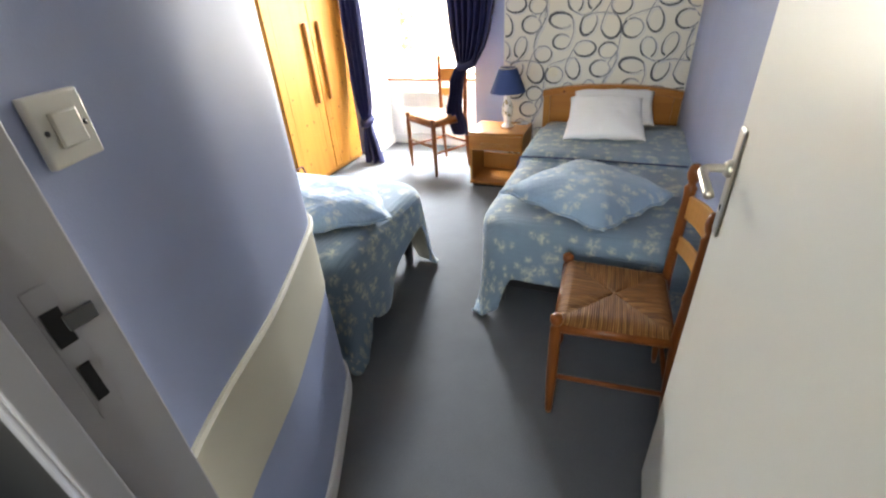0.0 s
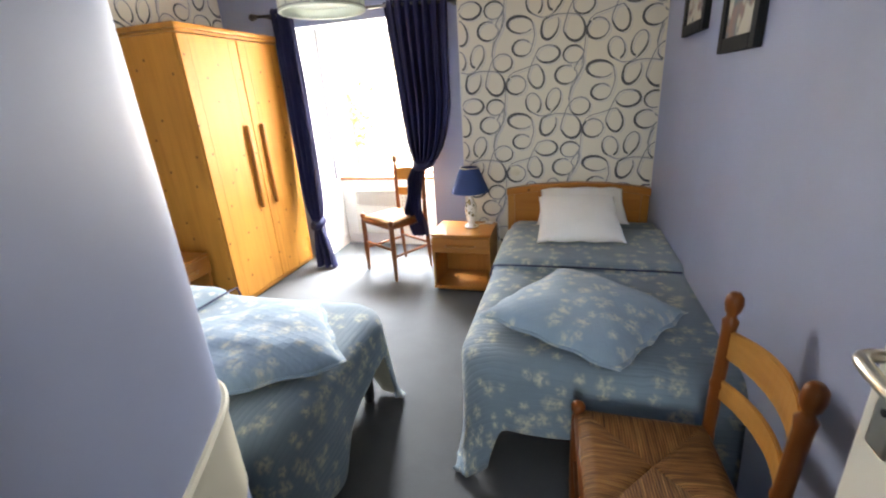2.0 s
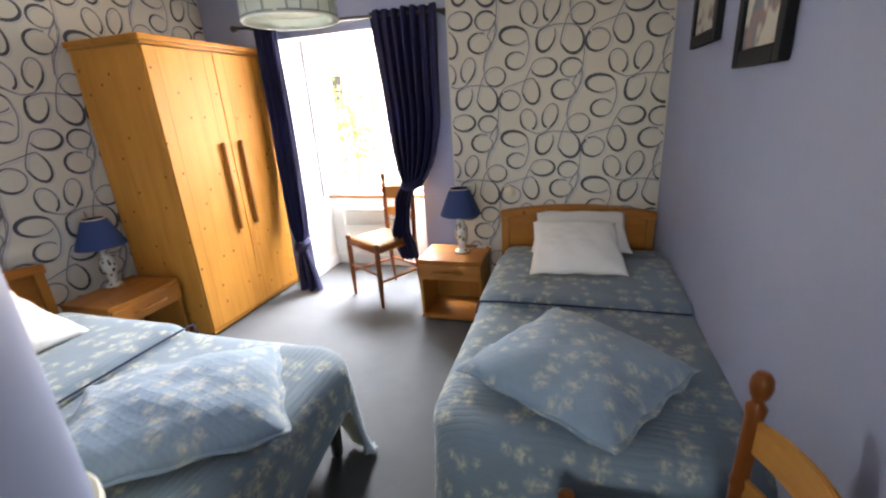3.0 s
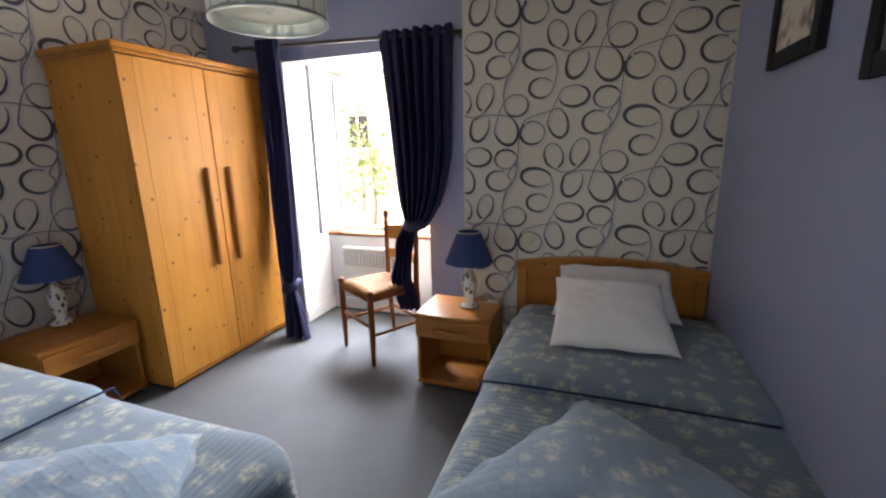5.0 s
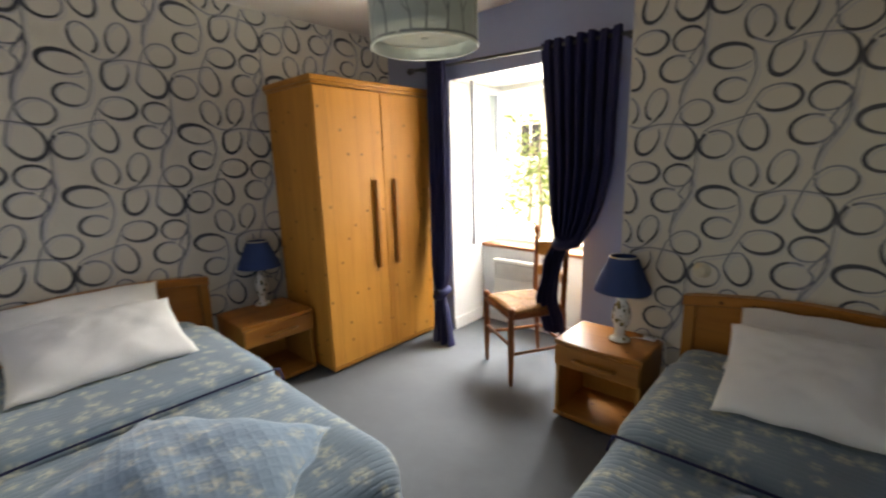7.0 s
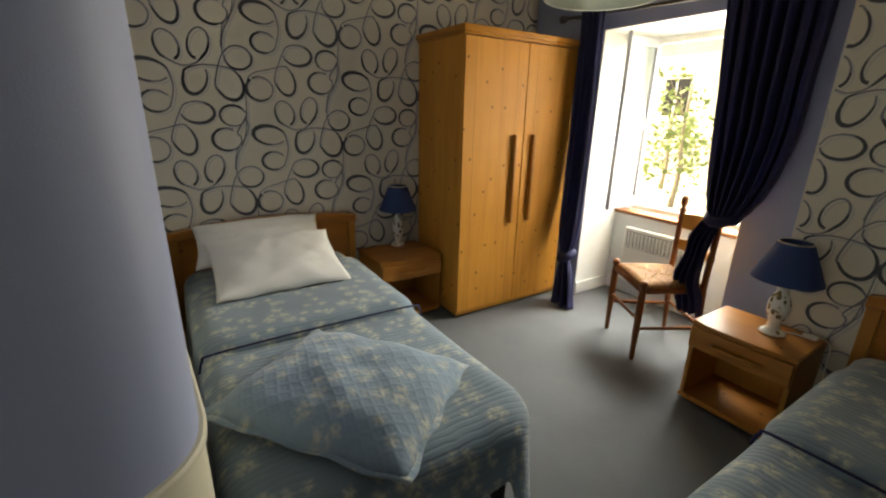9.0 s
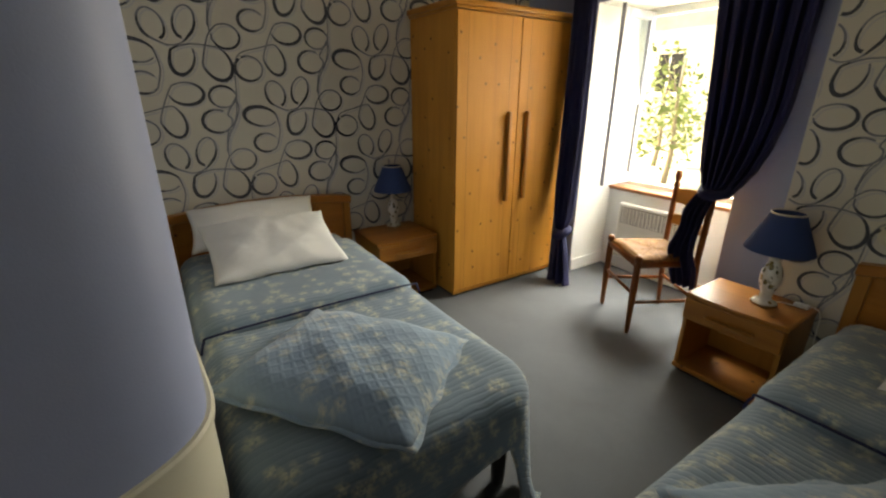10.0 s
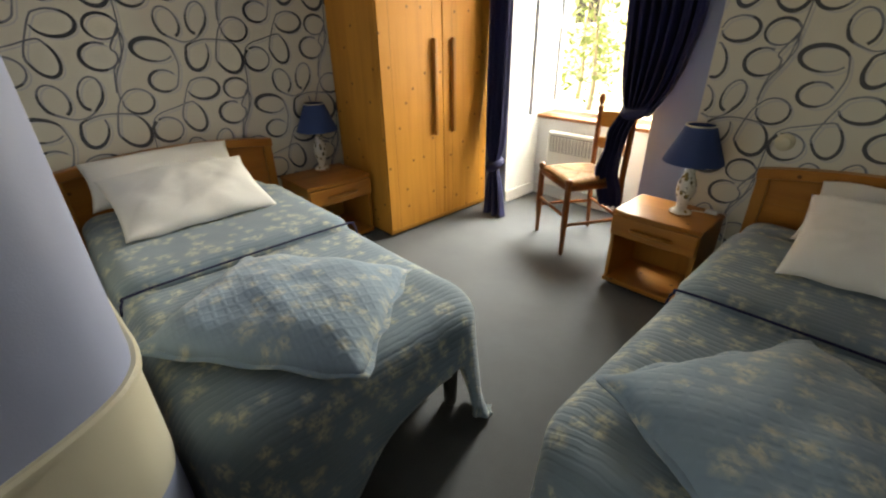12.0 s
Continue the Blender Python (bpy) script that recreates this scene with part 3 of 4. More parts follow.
for y0, y1, hy in ((WY0 + 0.002, GAP - 0.003, GAP - 0.088), (GAP + 0.003, WY1 - 0.002, GAP + 0.085)):
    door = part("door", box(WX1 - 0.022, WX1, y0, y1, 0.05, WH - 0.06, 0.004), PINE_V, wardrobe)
    for gx in (y0 + 0.085, y1 - 0.085):
        part("groove", box(WX1 - 0.001, WX1 + 0.0006, gx - 0.0015, gx + 0.0015, 0.055, WH - 0.065), HANDLE, door)
    part("handle", box(WX1 + 0.001, WX1 + 0.032, hy - 0.013, hy + 0.016, 0.680, 1.307, 0.011, 3), HANDLE, door, "long rounded wooden handle")


# ---- nightstands ----
def nightstand(width, depth, height, axis_wood):
    """Local: back at y = 0, front towards -y, centred on x."""
    n = thing("nightstand", "honey-coloured wooden nightstand with one drawer over an open shelf", "nightstand", "nightstands")
    w, d, h = width / 2, depth, height
    bow = 0.022
    seg = 12
    rim = [(-w - 0.006, 0), (-w - 0.006, -d)]
    rim += [(-w - 0.006 + (width + 0.012) * k / seg, -d - bow * math.sin(math.pi * k / seg)) for k in range(1, seg)]
    rim += [(w + 0.006, -d), (w + 0.006, 0)]
    bm = bmesh.new()
    lo = [bm.verts.new((x, y, h - 0.022)) for x, y in rim]
    f = bm.faces.new(lo)
    ex = bmesh.ops.extrude_face_region(bm, geom=[f])
    bmesh.ops.translate(bm, verts=[v for v in ex["geom"] if isinstance(v, bmesh.types.BMVert)], vec=(0, 0, 0.022))
    bmesh.ops.recalc_face_normals(bm, faces=bm.faces[:])
    bmesh.ops.bevel(bm, geom=[e for e in bm.edges if abs(e.verts[0].co.z - e.verts[1].co.z) < 1e-5], offset=0.005, segments=2, affect="EDGES")
    part("top", bm, axis_wood, n)
    part("side", box(-w, -w + 0.02, -d + 0.01, -0.004, 0.055, h - 0.022, 0.002), HONEY_Z, n)
    part("side", box(w - 0.02, w, -d + 0.01, -0.004, 0.055, h - 0.022, 0.002), HONEY_Z, n)
    part("bottom_shelf", box(-w - 0.002, w + 0.002, -d - 0.004, -0.002, 0.030, 0.055, 0.004), axis_wood, n)
    part("plinth", box(-w + 0.02, w - 0.02, -d + 0.03, -0.01, 0, 0.030), DARK, n)
    part("back", box(-w + 0.02, w - 0.02, -0.016, -0.006, 0.055, 0.20), HONEY_Z, n)
    part("rail", box(-w + 0.02, w - 0.02, -d + 0.01, -0.004, h - 0.150, h - 0.140), axis_wood, n)
    drawer = part("drawer", box(-w + 0.002, w - 0.002, -d - 0.012, -d + 0.010, h - 0.138, h - 0.026, 0.006, 3), axis_wood, n)
    part("handle", tube([(-0.11, -d - 0.016, h - 0.088), (-0.09, -d - 0.030, h - 0.088), (0, -d - 0.036, h - 0.090), (0.09, -d - 0.030, h - 0.088), (0.11, -d - 0.016, h - 0.088)],
                        [0.007, 0.012, 0.014, 0.012, 0.007], 10, 0.8), HANDLE, drawer, "rounded wooden pull")
    return n


ns_right = nightstand(0.44, 0.345, 0.470, PINE_X)
ns_right.matrix_world = pose(-1.005, YF - 0.018, 0)
ns_left = nightstand(0.47, 0.405, 0.463, PINE_X)
ns_left.matrix_world = pose(XL + 0.018, 2.951, 0, 0, 0, 90)


# ---- table lamps ----
def table_lamp(s=1.0):
    t = thing("table_lamp", "small lamp with blue cone shade and painted white ceramic foot", "lamp", "bedside lamps")
    prof = [(0.058, 0), (0.060, 0.006), (0.056, 0.016), (0.040, 0.026), (0.026, 0.038), (0.030, 0.052), (0.026, 0.062), (0.034, 0.085), (0.047, 0.125),
            (0.049, 0.165), (0.042, 0.200), (0.028, 0.228), (0.022, 0.240), (0.030, 0.250), (0.022, 0.258)]
    part("foot", lathe([(r * s, z * s) for r, z in prof], 28), CERAMIC, t, "white ceramic foot painted with green leaves")
    part("foot_rim", lathe([(0.061 * s, 0.002 * s), (0.0625 * s, 0.006 * s), (0.061 * s, 0.010 * s)], 28, True, False), HANDLE, t)
    part("socket", lathe([(0.016 * s, 0.257 * s), (0.016 * s, 0.320 * s), (0.010 * s, 0.325 * s)], 14), PLASTIC, t)
    part("bulb", lathe([(0.010 * s, 0.325 * s), (0.026 * s, 0.365 * s), (0.020 * s, 0.395 * s), (0.004 * s, 0.408 * s)], 14), LINEN, t)
    rings = [(0.152, 0.300), (0.151, 0.304), (0.073, 0.492), (0.071, 0.495), (0.069, 0.492), (0.148, 0.304), (0.150, 0.300)]
    part("shade", lathe([(r * s, z * s) for r, z in rings], 40, True, False), SHADE_BLUE, t, "blue card cone shade")
    part("shade_trim", lathe([(0.0728 * s, 0.487 * s), (0.0745 * s, 0.491 * s), (0.0722 * s, 0.498 * s), (0.068 * s, 0.494 * s)], 40, True, False), CHROME, t, "thin brass rim")
    part("shade_ring", tube([(0.069 * s, 0, 0.478 * s), (0, 0, 0.478 * s), (-0.069 * s, 0, 0.478 * s)], 0.0015, 6), CHROME, t)
    return t


lamp_r = table_lamp(0.92)
lamp_r.matrix_world = pose(-0.955, 3.912, 0.470, 0, 0, 40)
lamp_l = table_lamp(0.93)
lamp_l.matrix_world = pose(-3.100, 3.010, 0.463, 0, 0, 15)
cord = thing("lamp_cord", "white lamp cord with an inline switch across the nightstand", "cord")
part("cable", tube(spline([(-0.93, 3.96, 0.475), (-0.90, 3.99, 0.474), (-0.86, 4.0, 0.474), (-0.825, 4.02, 0.475), (-0.79, 4.035, 0.478), (-0.765, 4.05, 0.44), (-0.76, 4.06, 0.30), (-0.74, 4.06, 0.12)], 6), 0.003, 8), LINEN, cord)
part("switch", box(-0.865, -0.805, 3.995, 4.025, 0.4705, 0.491, 0.007, 3), LINEN, cord, "white plastic inline switch")


# ---- beds ----
def headboard(width, parent, h_end, h_mid):
    """Local: against y = 0, towards +y, centred on x; a shallow arched top."""
    w, n = width / 2, 24

    def arched(x0, x1, y0, y1, z0, drop, bev):
        bm = bmesh.new()
        top = [(x0 + (x1 - x0) * k / n) for k in range(n + 1)]
        zt = [h_mid - (h_mid - h_end) * (2 * x / width) ** 2 - drop for x in top]
        pts = [(x0, z0), (x1, z0)] + [(x, z) for x, z in zip(top[::-1], zt[::-1])]
        f = bm.faces.new([bm.verts.new((x, y0, z)) for x, z in pts])
        ex = bmesh.ops.extrude_face_region(bm, geom=[f])
        bmesh.ops.translate(bm, verts=[v for v in ex["geom"] if isinstance(v, bmesh.types.BMVert)], vec=(0, y1 - y0, 0))
        bmesh.ops.recalc_face_normals(bm, faces=bm.faces[:])
        bmesh.ops.bevel(bm, geom=[e for e in bm.edges if abs(e.verts[0].co.y - e.verts[1].co.y) < 1e-5], offset=bev, segments=2, affect="EDGES")
        return bm
    hb = part("headboard", arched(-w + 0.03, w - 0.03, 0.006, 0.026, 0.18, 0.03, 0.002), PINE_X, parent, "arched honey-wood headboard with a sunk panel")
    part("post", box(-w, -w + 0.052, 0.0, 0.048, 0.0, h_end + 0.002, 0.006, 3), HONEY_Z, hb)
    part("post", box(w - 0.052, w, 0.0, 0.048, 0.0, h_end + 0.002, 0.006, 3), HONEY_Z, hb)
    bm = bmesh.new()
    k2 = 24
    rows = []
    for k in range(k2 + 1):
        x = -w - 0.004 + (width + 0.008) * k / k2
        z = h_mid - (h_mid - h_end) * (2 * x / width) ** 2
        rows.append([bm.verts.new((x, y, z + dz)) for y, dz in ((-0.002, -0.05), (-0.002, -0.004), (0.004, 0.002), (0.052, 0.002), (0.058, -0.004), (0.058, -0.045), (0.050, -0.05))])
    for a, b in zip(rows, rows[1:]):
        m = len(a)
        for j in range(m):
            bm.faces.new((a[j], a[(j + 1) % m], b[(j + 1) % m], b[j]))
    bm.faces.new(rows[0][::-1])
    bm.faces.new(rows[-1])
    bmesh.ops.recalc_face_normals(bm, faces=bm.faces[:])
    part("top_rail", bm, PINE_X, hb)
    part("groove", box(-w + 0.055, w - 0.055, 0.0255, 0.0268, h_end - 0.165, h_end - 0.161), HANDLE, hb)
    return hb


def quilt_mesh(x0, x1, y0, y1, top, side, foot, seed, corner=0.19, hem_wave=0.03, sides=(1, 1), wall_side=0.0, arch=0.05, lobe=0.0):
    """A cover over a block from x0 to x1 and y0 to y1 (foot at y1), hanging down by side and foot. UV holds the flat cloth in metres."""
    rnd = random.Random(seed)
    ph = [rnd.uniform(0, 6.28) for _ in range(8)]
    ds = 0.028
    r = 0.085
    left = side if sides[0] else wall_side
    right = side if sides[1] else wall_side
    nx, ny = int((x1 - x0 + left + right) / ds), int((y1 - y0 + foot) / ds)
    verts, uvs, faces = [], [], []
    ix0, ix1, iy1 = x0 + corner * (sides[0] > 0), x1 - corner * (sides[1] > 0), y1 - corner
    for j in range(ny + 1):
        for i in range(nx + 1):
            cu = x0 - left + (x1 - x0 + left + right) * i / nx
            cv = y0 + (y1 - y0 + foot) * j / ny
            ex, ey = max(x0 - cu, cu - x1, 0), max(cv - y1, 0)
            cut_s = hem_wave * (1 + math.cos(min(cv, y1) * 2 * math.pi / 0.62 + ph[2])) * (ex / side) * max(0, 1 - ey / 0.12)
            fu = min(max((cu - x0) / (x1 - x0), 0), 1)
            rise = [min(1, max(0, e / 0.20)) for e in (fu, 1 - fu)]
            rise = [e * e * (3 - 2 * e) for e in rise]
            cut_f = arch * rise[0] * rise[1] * (1 - lobe * math.exp(-((fu - 0.72) / 0.24) ** 2)) * 1.6 * (ey / max(foot, 0.01)) * max(0, 1 - ex / 0.12)
            cu += cut_s * (1 if cu < x0 else -1)
            cv -= cut_f
            px, py = min(max(cu, ix0), ix1), min(cv, iy1)
            dx, dy = cu - px, cv - py
            d = math.hypot(dx, dy)
            if d < 1e-9:
                lim, out = 0.0, -1.0
            else:
                lim = corner if dy > 1e-9 or sides[0 if dx < 0 else 1] else 0.0
                out = d - max(lim - r, 0.0)
            hx, hy = (dx / d, dy / d) if d > 1e-9 else (0.0, 0.0)
            s = px * 5 + py * 5 + math.atan2(dy, dx) * 1.1
            if out <= 0:
                x, y, z = cu, cv, top
            else:
                a = min(out / r, math.pi / 2)
                h = max(lim - r, 0.0) + r * math.sin(a)
                drop = max(0, out - r * math.pi / 2)
                down = r * (1 - math.cos(a)) + drop
                wave = math.sin(s * 2.1 + ph[0]) * 0.55 + math.sin(s * 4.3 + ph[1]) * 0.3
                h += drop * (0.06 + 0.11 * wave) + 0.01 * min(1, out / r)
                z = top - down * (1 - 0.04 * wave)
                if z < 0.10:
                    h += (0.45 if dx > 0 and sides[0] and sides[1] else 0.12) * (0.10 - z) + 0.010 * math.sin(s * 9)
                    z = 0.012 + (z - 0.012) * 0.75 if z > 0.012 else 0.012 + 0.010 * (1 + math.sin(d * 40 + s))
                x, y = px + hx * h, py + hy * h
            z += 0.007 * noise.noise((cu * 3.1, cv * 3.1, seed)) + 0.003 * noise.noise((cu * 12, cv * 12, seed + 3.3))
            verts.append((x, y, max(z, 0.012)))
            uvs.append((cu, cv))
    w = nx + 1
    for j in range(ny):
        for i in range(nx):
            faces.append((j * w + i, j * w + i + 1, (j + 1) * w + i + 1, (j + 1) * w + i))
    me = mesh_of("quilt", verts, faces, True)
    uv = me.uv_layers.new(name="cloth")
    for loop in me.loops:
        uv.data[loop.index].uv = uvs[loop.vertex_index]
    bm = bmesh.new()
    bm.from_mesh(me)
    bmesh.ops.delete(bm, geom=[v for v in bm.verts if not v.link_faces], context="VERTS")
    bm.to_mesh(me)
    bm.free()
    return me


def thicken(ob, t, offset=-1.0, lining=None):
    if lining:
        ob.data.materials.append(lining)
    so = ob.modifiers.new("thickness", "SOLIDIFY")
    so.thickness, so.offset = t, offset
    if lining:
        so.material_offset, so.material_offset_rim = 1, 0
    return ob


def pillow_mesh(corners, puff, seed, pinch=0.06, n=40, sag=0.0, flop=0.0):
    """A stuffed square between four corners (in order round), puffed to both sides."""
    a, b, c, d = (Vector(p) for p in corners)
    up = ((c - a).cross(d - b)).normalized()
    if up.z < 0:
        up = -up
    verts, uvs, faces = [], [], []
    lu, lv = ((b - a).length + (c - d).length) / 2, ((d - a).length + (c - b).length) / 2
    for sgn in (1, -1):
        for j in range(n + 1):
            for i in range(n + 1):
                u, v = i / n, j / n
                su, sv = 2 * u - 1, 2 * v - 1
                pu = su * (1 - pinch * (1 - sv * sv) * abs(su))
                pv = sv * (1 - pinch * (1 - su * su) * abs(sv))
                uu, vv = (pu + 1) / 2, (pv + 1) / 2
                p = a * (1 - uu) * (1 - vv) + b * uu * (1 - vv) + c * uu * vv + d * (1 - uu) * vv
                body = max(0.0, (1 - abs(su) ** 2.6) * (1 - abs(sv) ** 2.6)) ** 0.5
                ridge = abs(noise.noise((su * 2.6 + seed + sv, sv * 1.7 - su * 0.6, sgn * 3.1)))
                wr = 0.11 * noise.noise((su * 2.2 + seed, sv * 2.2, sgn)) + 0.03 * noise.noise((su * 6 + seed, sv * 6, sgn * 2.0)) + 0.06 * (0.25 - ridge)
                h = puff * (body * (1 + wr * 1.4)) * (1.0 if sgn > 0 else 0.55)
                edge = (1 - body) * 0.006 * math.sin(9 * su + 7 * sv + seed)
                verts.append(p + up * (sgn * h + edge - sag * (1 - body)))
                uvs.append((u * lu, v * lv))
    m = (n + 1) ** 2
    for sgn, o in ((1, 0), (-1, m)):
        for j in range(n):
            for i in range(n):
                q = (o + j * (n + 1) + i, o + j * (n + 1) + i + 1, o + (j + 1) * (n + 1) + i + 1, o + (j + 1) * (n + 1) + i)
                faces.append(q if sgn > 0 else q[::-1])
    me = mesh_of("pillow", verts, faces, True)
    uv = me.uv_layers.new(name="cloth")
    for loop in me.loops:
        uv.data[loop.index].uv = uvs[loop.vertex_index]
    bm = bmesh.new()
    bm.from_mesh(me)
    bmesh.ops.remove_doubles(bm, verts=bm.verts[:], dist=0.0015)
    bmesh.ops.recalc_face_normals(bm, faces=bm.faces[:])
    bm.to_mesh(me)
    bm.free()
    return me


def flange(corners, pinch, width, seed):
    """The flat sewn border round a cushion."""
    a, b, c, d = (Vector(p) for p in corners)
    n = 30
    verts, uvs, faces = [], [], []
    ring = [(k / n * 2 - 1, -1) for k in range(n)] + [(1, k / n * 2 - 1) for k in range(n)] + [(1 - k / n * 2, 1) for k in range(n)] + [(-1, 1 - k / n * 2) for k in range(n)]
    for k, (su, sv) in enumerate(ring):
        for g in (0.90, 1.0 + width + 0.016 * math.sin(k * math.pi / 5)):
            pu = su * g * (1 - pinch * (1 - sv * sv) * abs(su))
            pv = sv * g * (1 - pinch * (1 - su * su) * abs(sv))
            uu, vv = (pu + 1) / 2, (pv + 1) / 2
            p = a * (1 - uu) * (1 - vv) + b * uu * (1 - vv) + c * uu * vv + d * (1 - uu) * vv
            verts.append(p + Vector((0, 0, 0.008 * math.sin(k * 0.7 + seed) if g > 1 else 0.0)))
            uvs.append((uu * 0.65, vv * 0.65))
    m = len(ring)
    for k in range(m):
        faces.append((2 * k, 2 * k + 1, 2 * ((k + 1) % m) + 1, 2 * ((k + 1) % m)))
    me = mesh_of("border", verts, faces, True)
    uv = me.uv_layers.new(name="cloth")
    for loop in me.loops:
        uv.data[loop.index].uv = uvs[loop.vertex_index]
    return me


TOP = 0.535


def bed(name, width, length, head_w, label, seed, sides, hb_shift=0.0, fold=1.17):
    """Local: headboard at y = 0, foot towards +y, centred on x."""
    b = thing(name, label, "bed")
    w = width / 2
    holder = headboard(head_w, b, 0.735, 0.780)
    holder.matrix_basis = pose(hb_shift, 0, 0)
    # solid near-black block in place of the darkness under the bed
    part("base", box(-w + 0.10, w - 0.10, 0.07, length - 0.22, 0.03, 0.27, 0.01), DARK, b, "near-black block filling the shaded gap under the bed")
    bm = box(-w + 0.015, w - 0.015, 0.065, length - 0.03, 0.27, TOP - 0.024)
    bmesh.ops.bevel(bm, geom=[e for e in bm.edges if abs(e.verts[0].co.z - e.verts[1].co.z) > 0.05 and e.verts[0].co.y > 1], offset=0.17, segments=6, affect="EDGES")
    bmesh.ops.bevel(bm, geom=[e for e in bm.edges if e.verts[0].co.z > 0.3 and e.verts[1].co.z > 0.3], offset=0.07, segments=4, affect="EDGES")
    part("mattress", bm, LINEN, b, "white sheeted mattress")
    for lx in (-w + 0.09, w - 0.09):
        for ly in (0.16, length - 0.14):
            part("leg", lathe([(0.022, 0), (0.026, 0.01), (0.030, 0.16)], 14), ROD, b, "", pose(lx, ly, 0))
    return b


bed_r = bed("single_bed", 0.93, 1.95, 0.985, "narrow made-up single bed with a honey-wood headboard", 3, (1, 0), 0.020)
bed_r.matrix_world = pose(-0.182, YF - 0.006, 0, 0, 0, 180)
bed_l = bed("single_bed", 0.96, 2.12, 1.15, "wide made-up single bed with a honey-wood headboard", 5, (1, 1), -0.045)
bed_l.matrix_world = pose(XL + 0.018, 2.058, 0, 0, 0, -90)


def bedspread(width, length, sides, at, seed, fold, label, arch, lobe):
    w = width / 2
    q = tagged(part("quilt", quilt_mesh(-w, w, 0.20, length, TOP, 0.405, 0.39, seed, sides=sides, wall_side=0.03, arch=arch, lobe=lobe), QUILT, None, "", at), label, "quilt", "blue quilts")
    thicken(q, 0.010, -1.0, LINING)
    f = part("turned_back_fold", quilt_mesh(-w - 0.004, w + 0.004, 0.45, fold, TOP + 0.036, 0.16, 0.0, seed + 1, hem_wave=0.0, sides=sides, wall_side=0.025, corner=0.13), QUILT, q, "turned-back upper layer of the quilt")
    thicken(f, 0.018, -1.0)
    z = TOP + 0.024
    ends = [[(w + 0.005, z - 0.07), (w - 0.01, z - 0.022), (w - 0.06, z - 0.002)] if s else [(w, z), (w - 0.05, z)] for s in sides]
    edge = [(-x, ez) for x, ez in ends[0]] + [(0, z)] + ends[1][::-1]
    # thin dark tube drawn as the shade line under the folded edge
    part("piping", tube(spline([(x, fold + 0.002 + 0.004 * math.sin(9 * x + seed), ez) for x, ez in edge], 6), 0.0045, 8), NAVY, f, "dark line for the shaded groove at the folded edge")
    return q


bedspread(0.93, 1.95, (0, 1), bed_r.matrix_world.copy(), 11, 1.10, "blue quilt with cream flower sprigs over the narrow bed", 0.09, 0.0)
bedspread(0.95, 2.12, (1, 1), bed_l.matrix_world.copy(), 23, 1.25, "blue quilt with cream flower sprigs over the wide bed", 0.15, 0.95)


def cushion(name, corners, puff, seed, mat, label, category, group, pinch=0.06, border=None):
    c = tagged(part(name, pillow_mesh(corners, puff, seed, pinch), mat, None), label, category, group)
    if border:
        thicken(part("border", flange(corners, pinch, border, seed), mat, c, "scalloped sewn border"), 0.006, 0.0, LINING)
    return c


cushion("pillow", [(-0.450, 3.60, 0.600), (0.120, 3.62, 0.600), (0.100, 3.96, 0.755), (-0.445, 3.95, 0.755)], 0.065, 1.0, LINEN, "plump white pillow propped against the headboard", "pillow", "white pillows")
cushion("pillow", [(-0.425, 3.27, 0.590), (0.072, 3.305, 0.590), (0.020, 3.66, 0.775), (-0.440, 3.65, 0.770)], 0.080, 2.0, LINEN, "plump white pillow leaning on another pillow", "pillow", "white pillows")
cushion("pillow", [(-2.80, 1.64, 0.600), (-2.80, 2.36, 0.600), (-3.12, 2.40, 0.775), (-3.12, 1.66, 0.765)], 0.070, 3.0, LINEN, "plump white pillow propped against the headboard", "pillow", "white pillows")
cushion("pillow", [(-2.325, 1.69, 0.585), (-2.330, 2.34, 0.585), (-2.86, 2.38, 0.725), (-2.85, 1.69, 0.730)], 0.085, 4.0, LINEN, "rumpled white pillow leaning on another pillow", "pillow", "white pillows")
cushion("cushion", [(-0.585, 2.39, 0.580), (-0.090, 2.105, 0.575), (0.195, 2.525, 0.580), (-0.260, 2.915, 0.580)], 0.085, 5.0, CUSHION, "pale blue floral quilted cushion set cornerwise on the bed", "cushion", "quilted cushions", 0.02, 0.04)
cushion("cushion", [(-1.510, 1.565, 0.588), (-1.000, 1.965, 0.577), (-1.345, 2.388, 0.580), (-1.845, 2.015, 0.582)], 0.09, 6.0, CUSHION, "pale blue floral quilted cushion set cornerwise on the bed", "cushion", "quilted cushions", 0.02, 0.04)


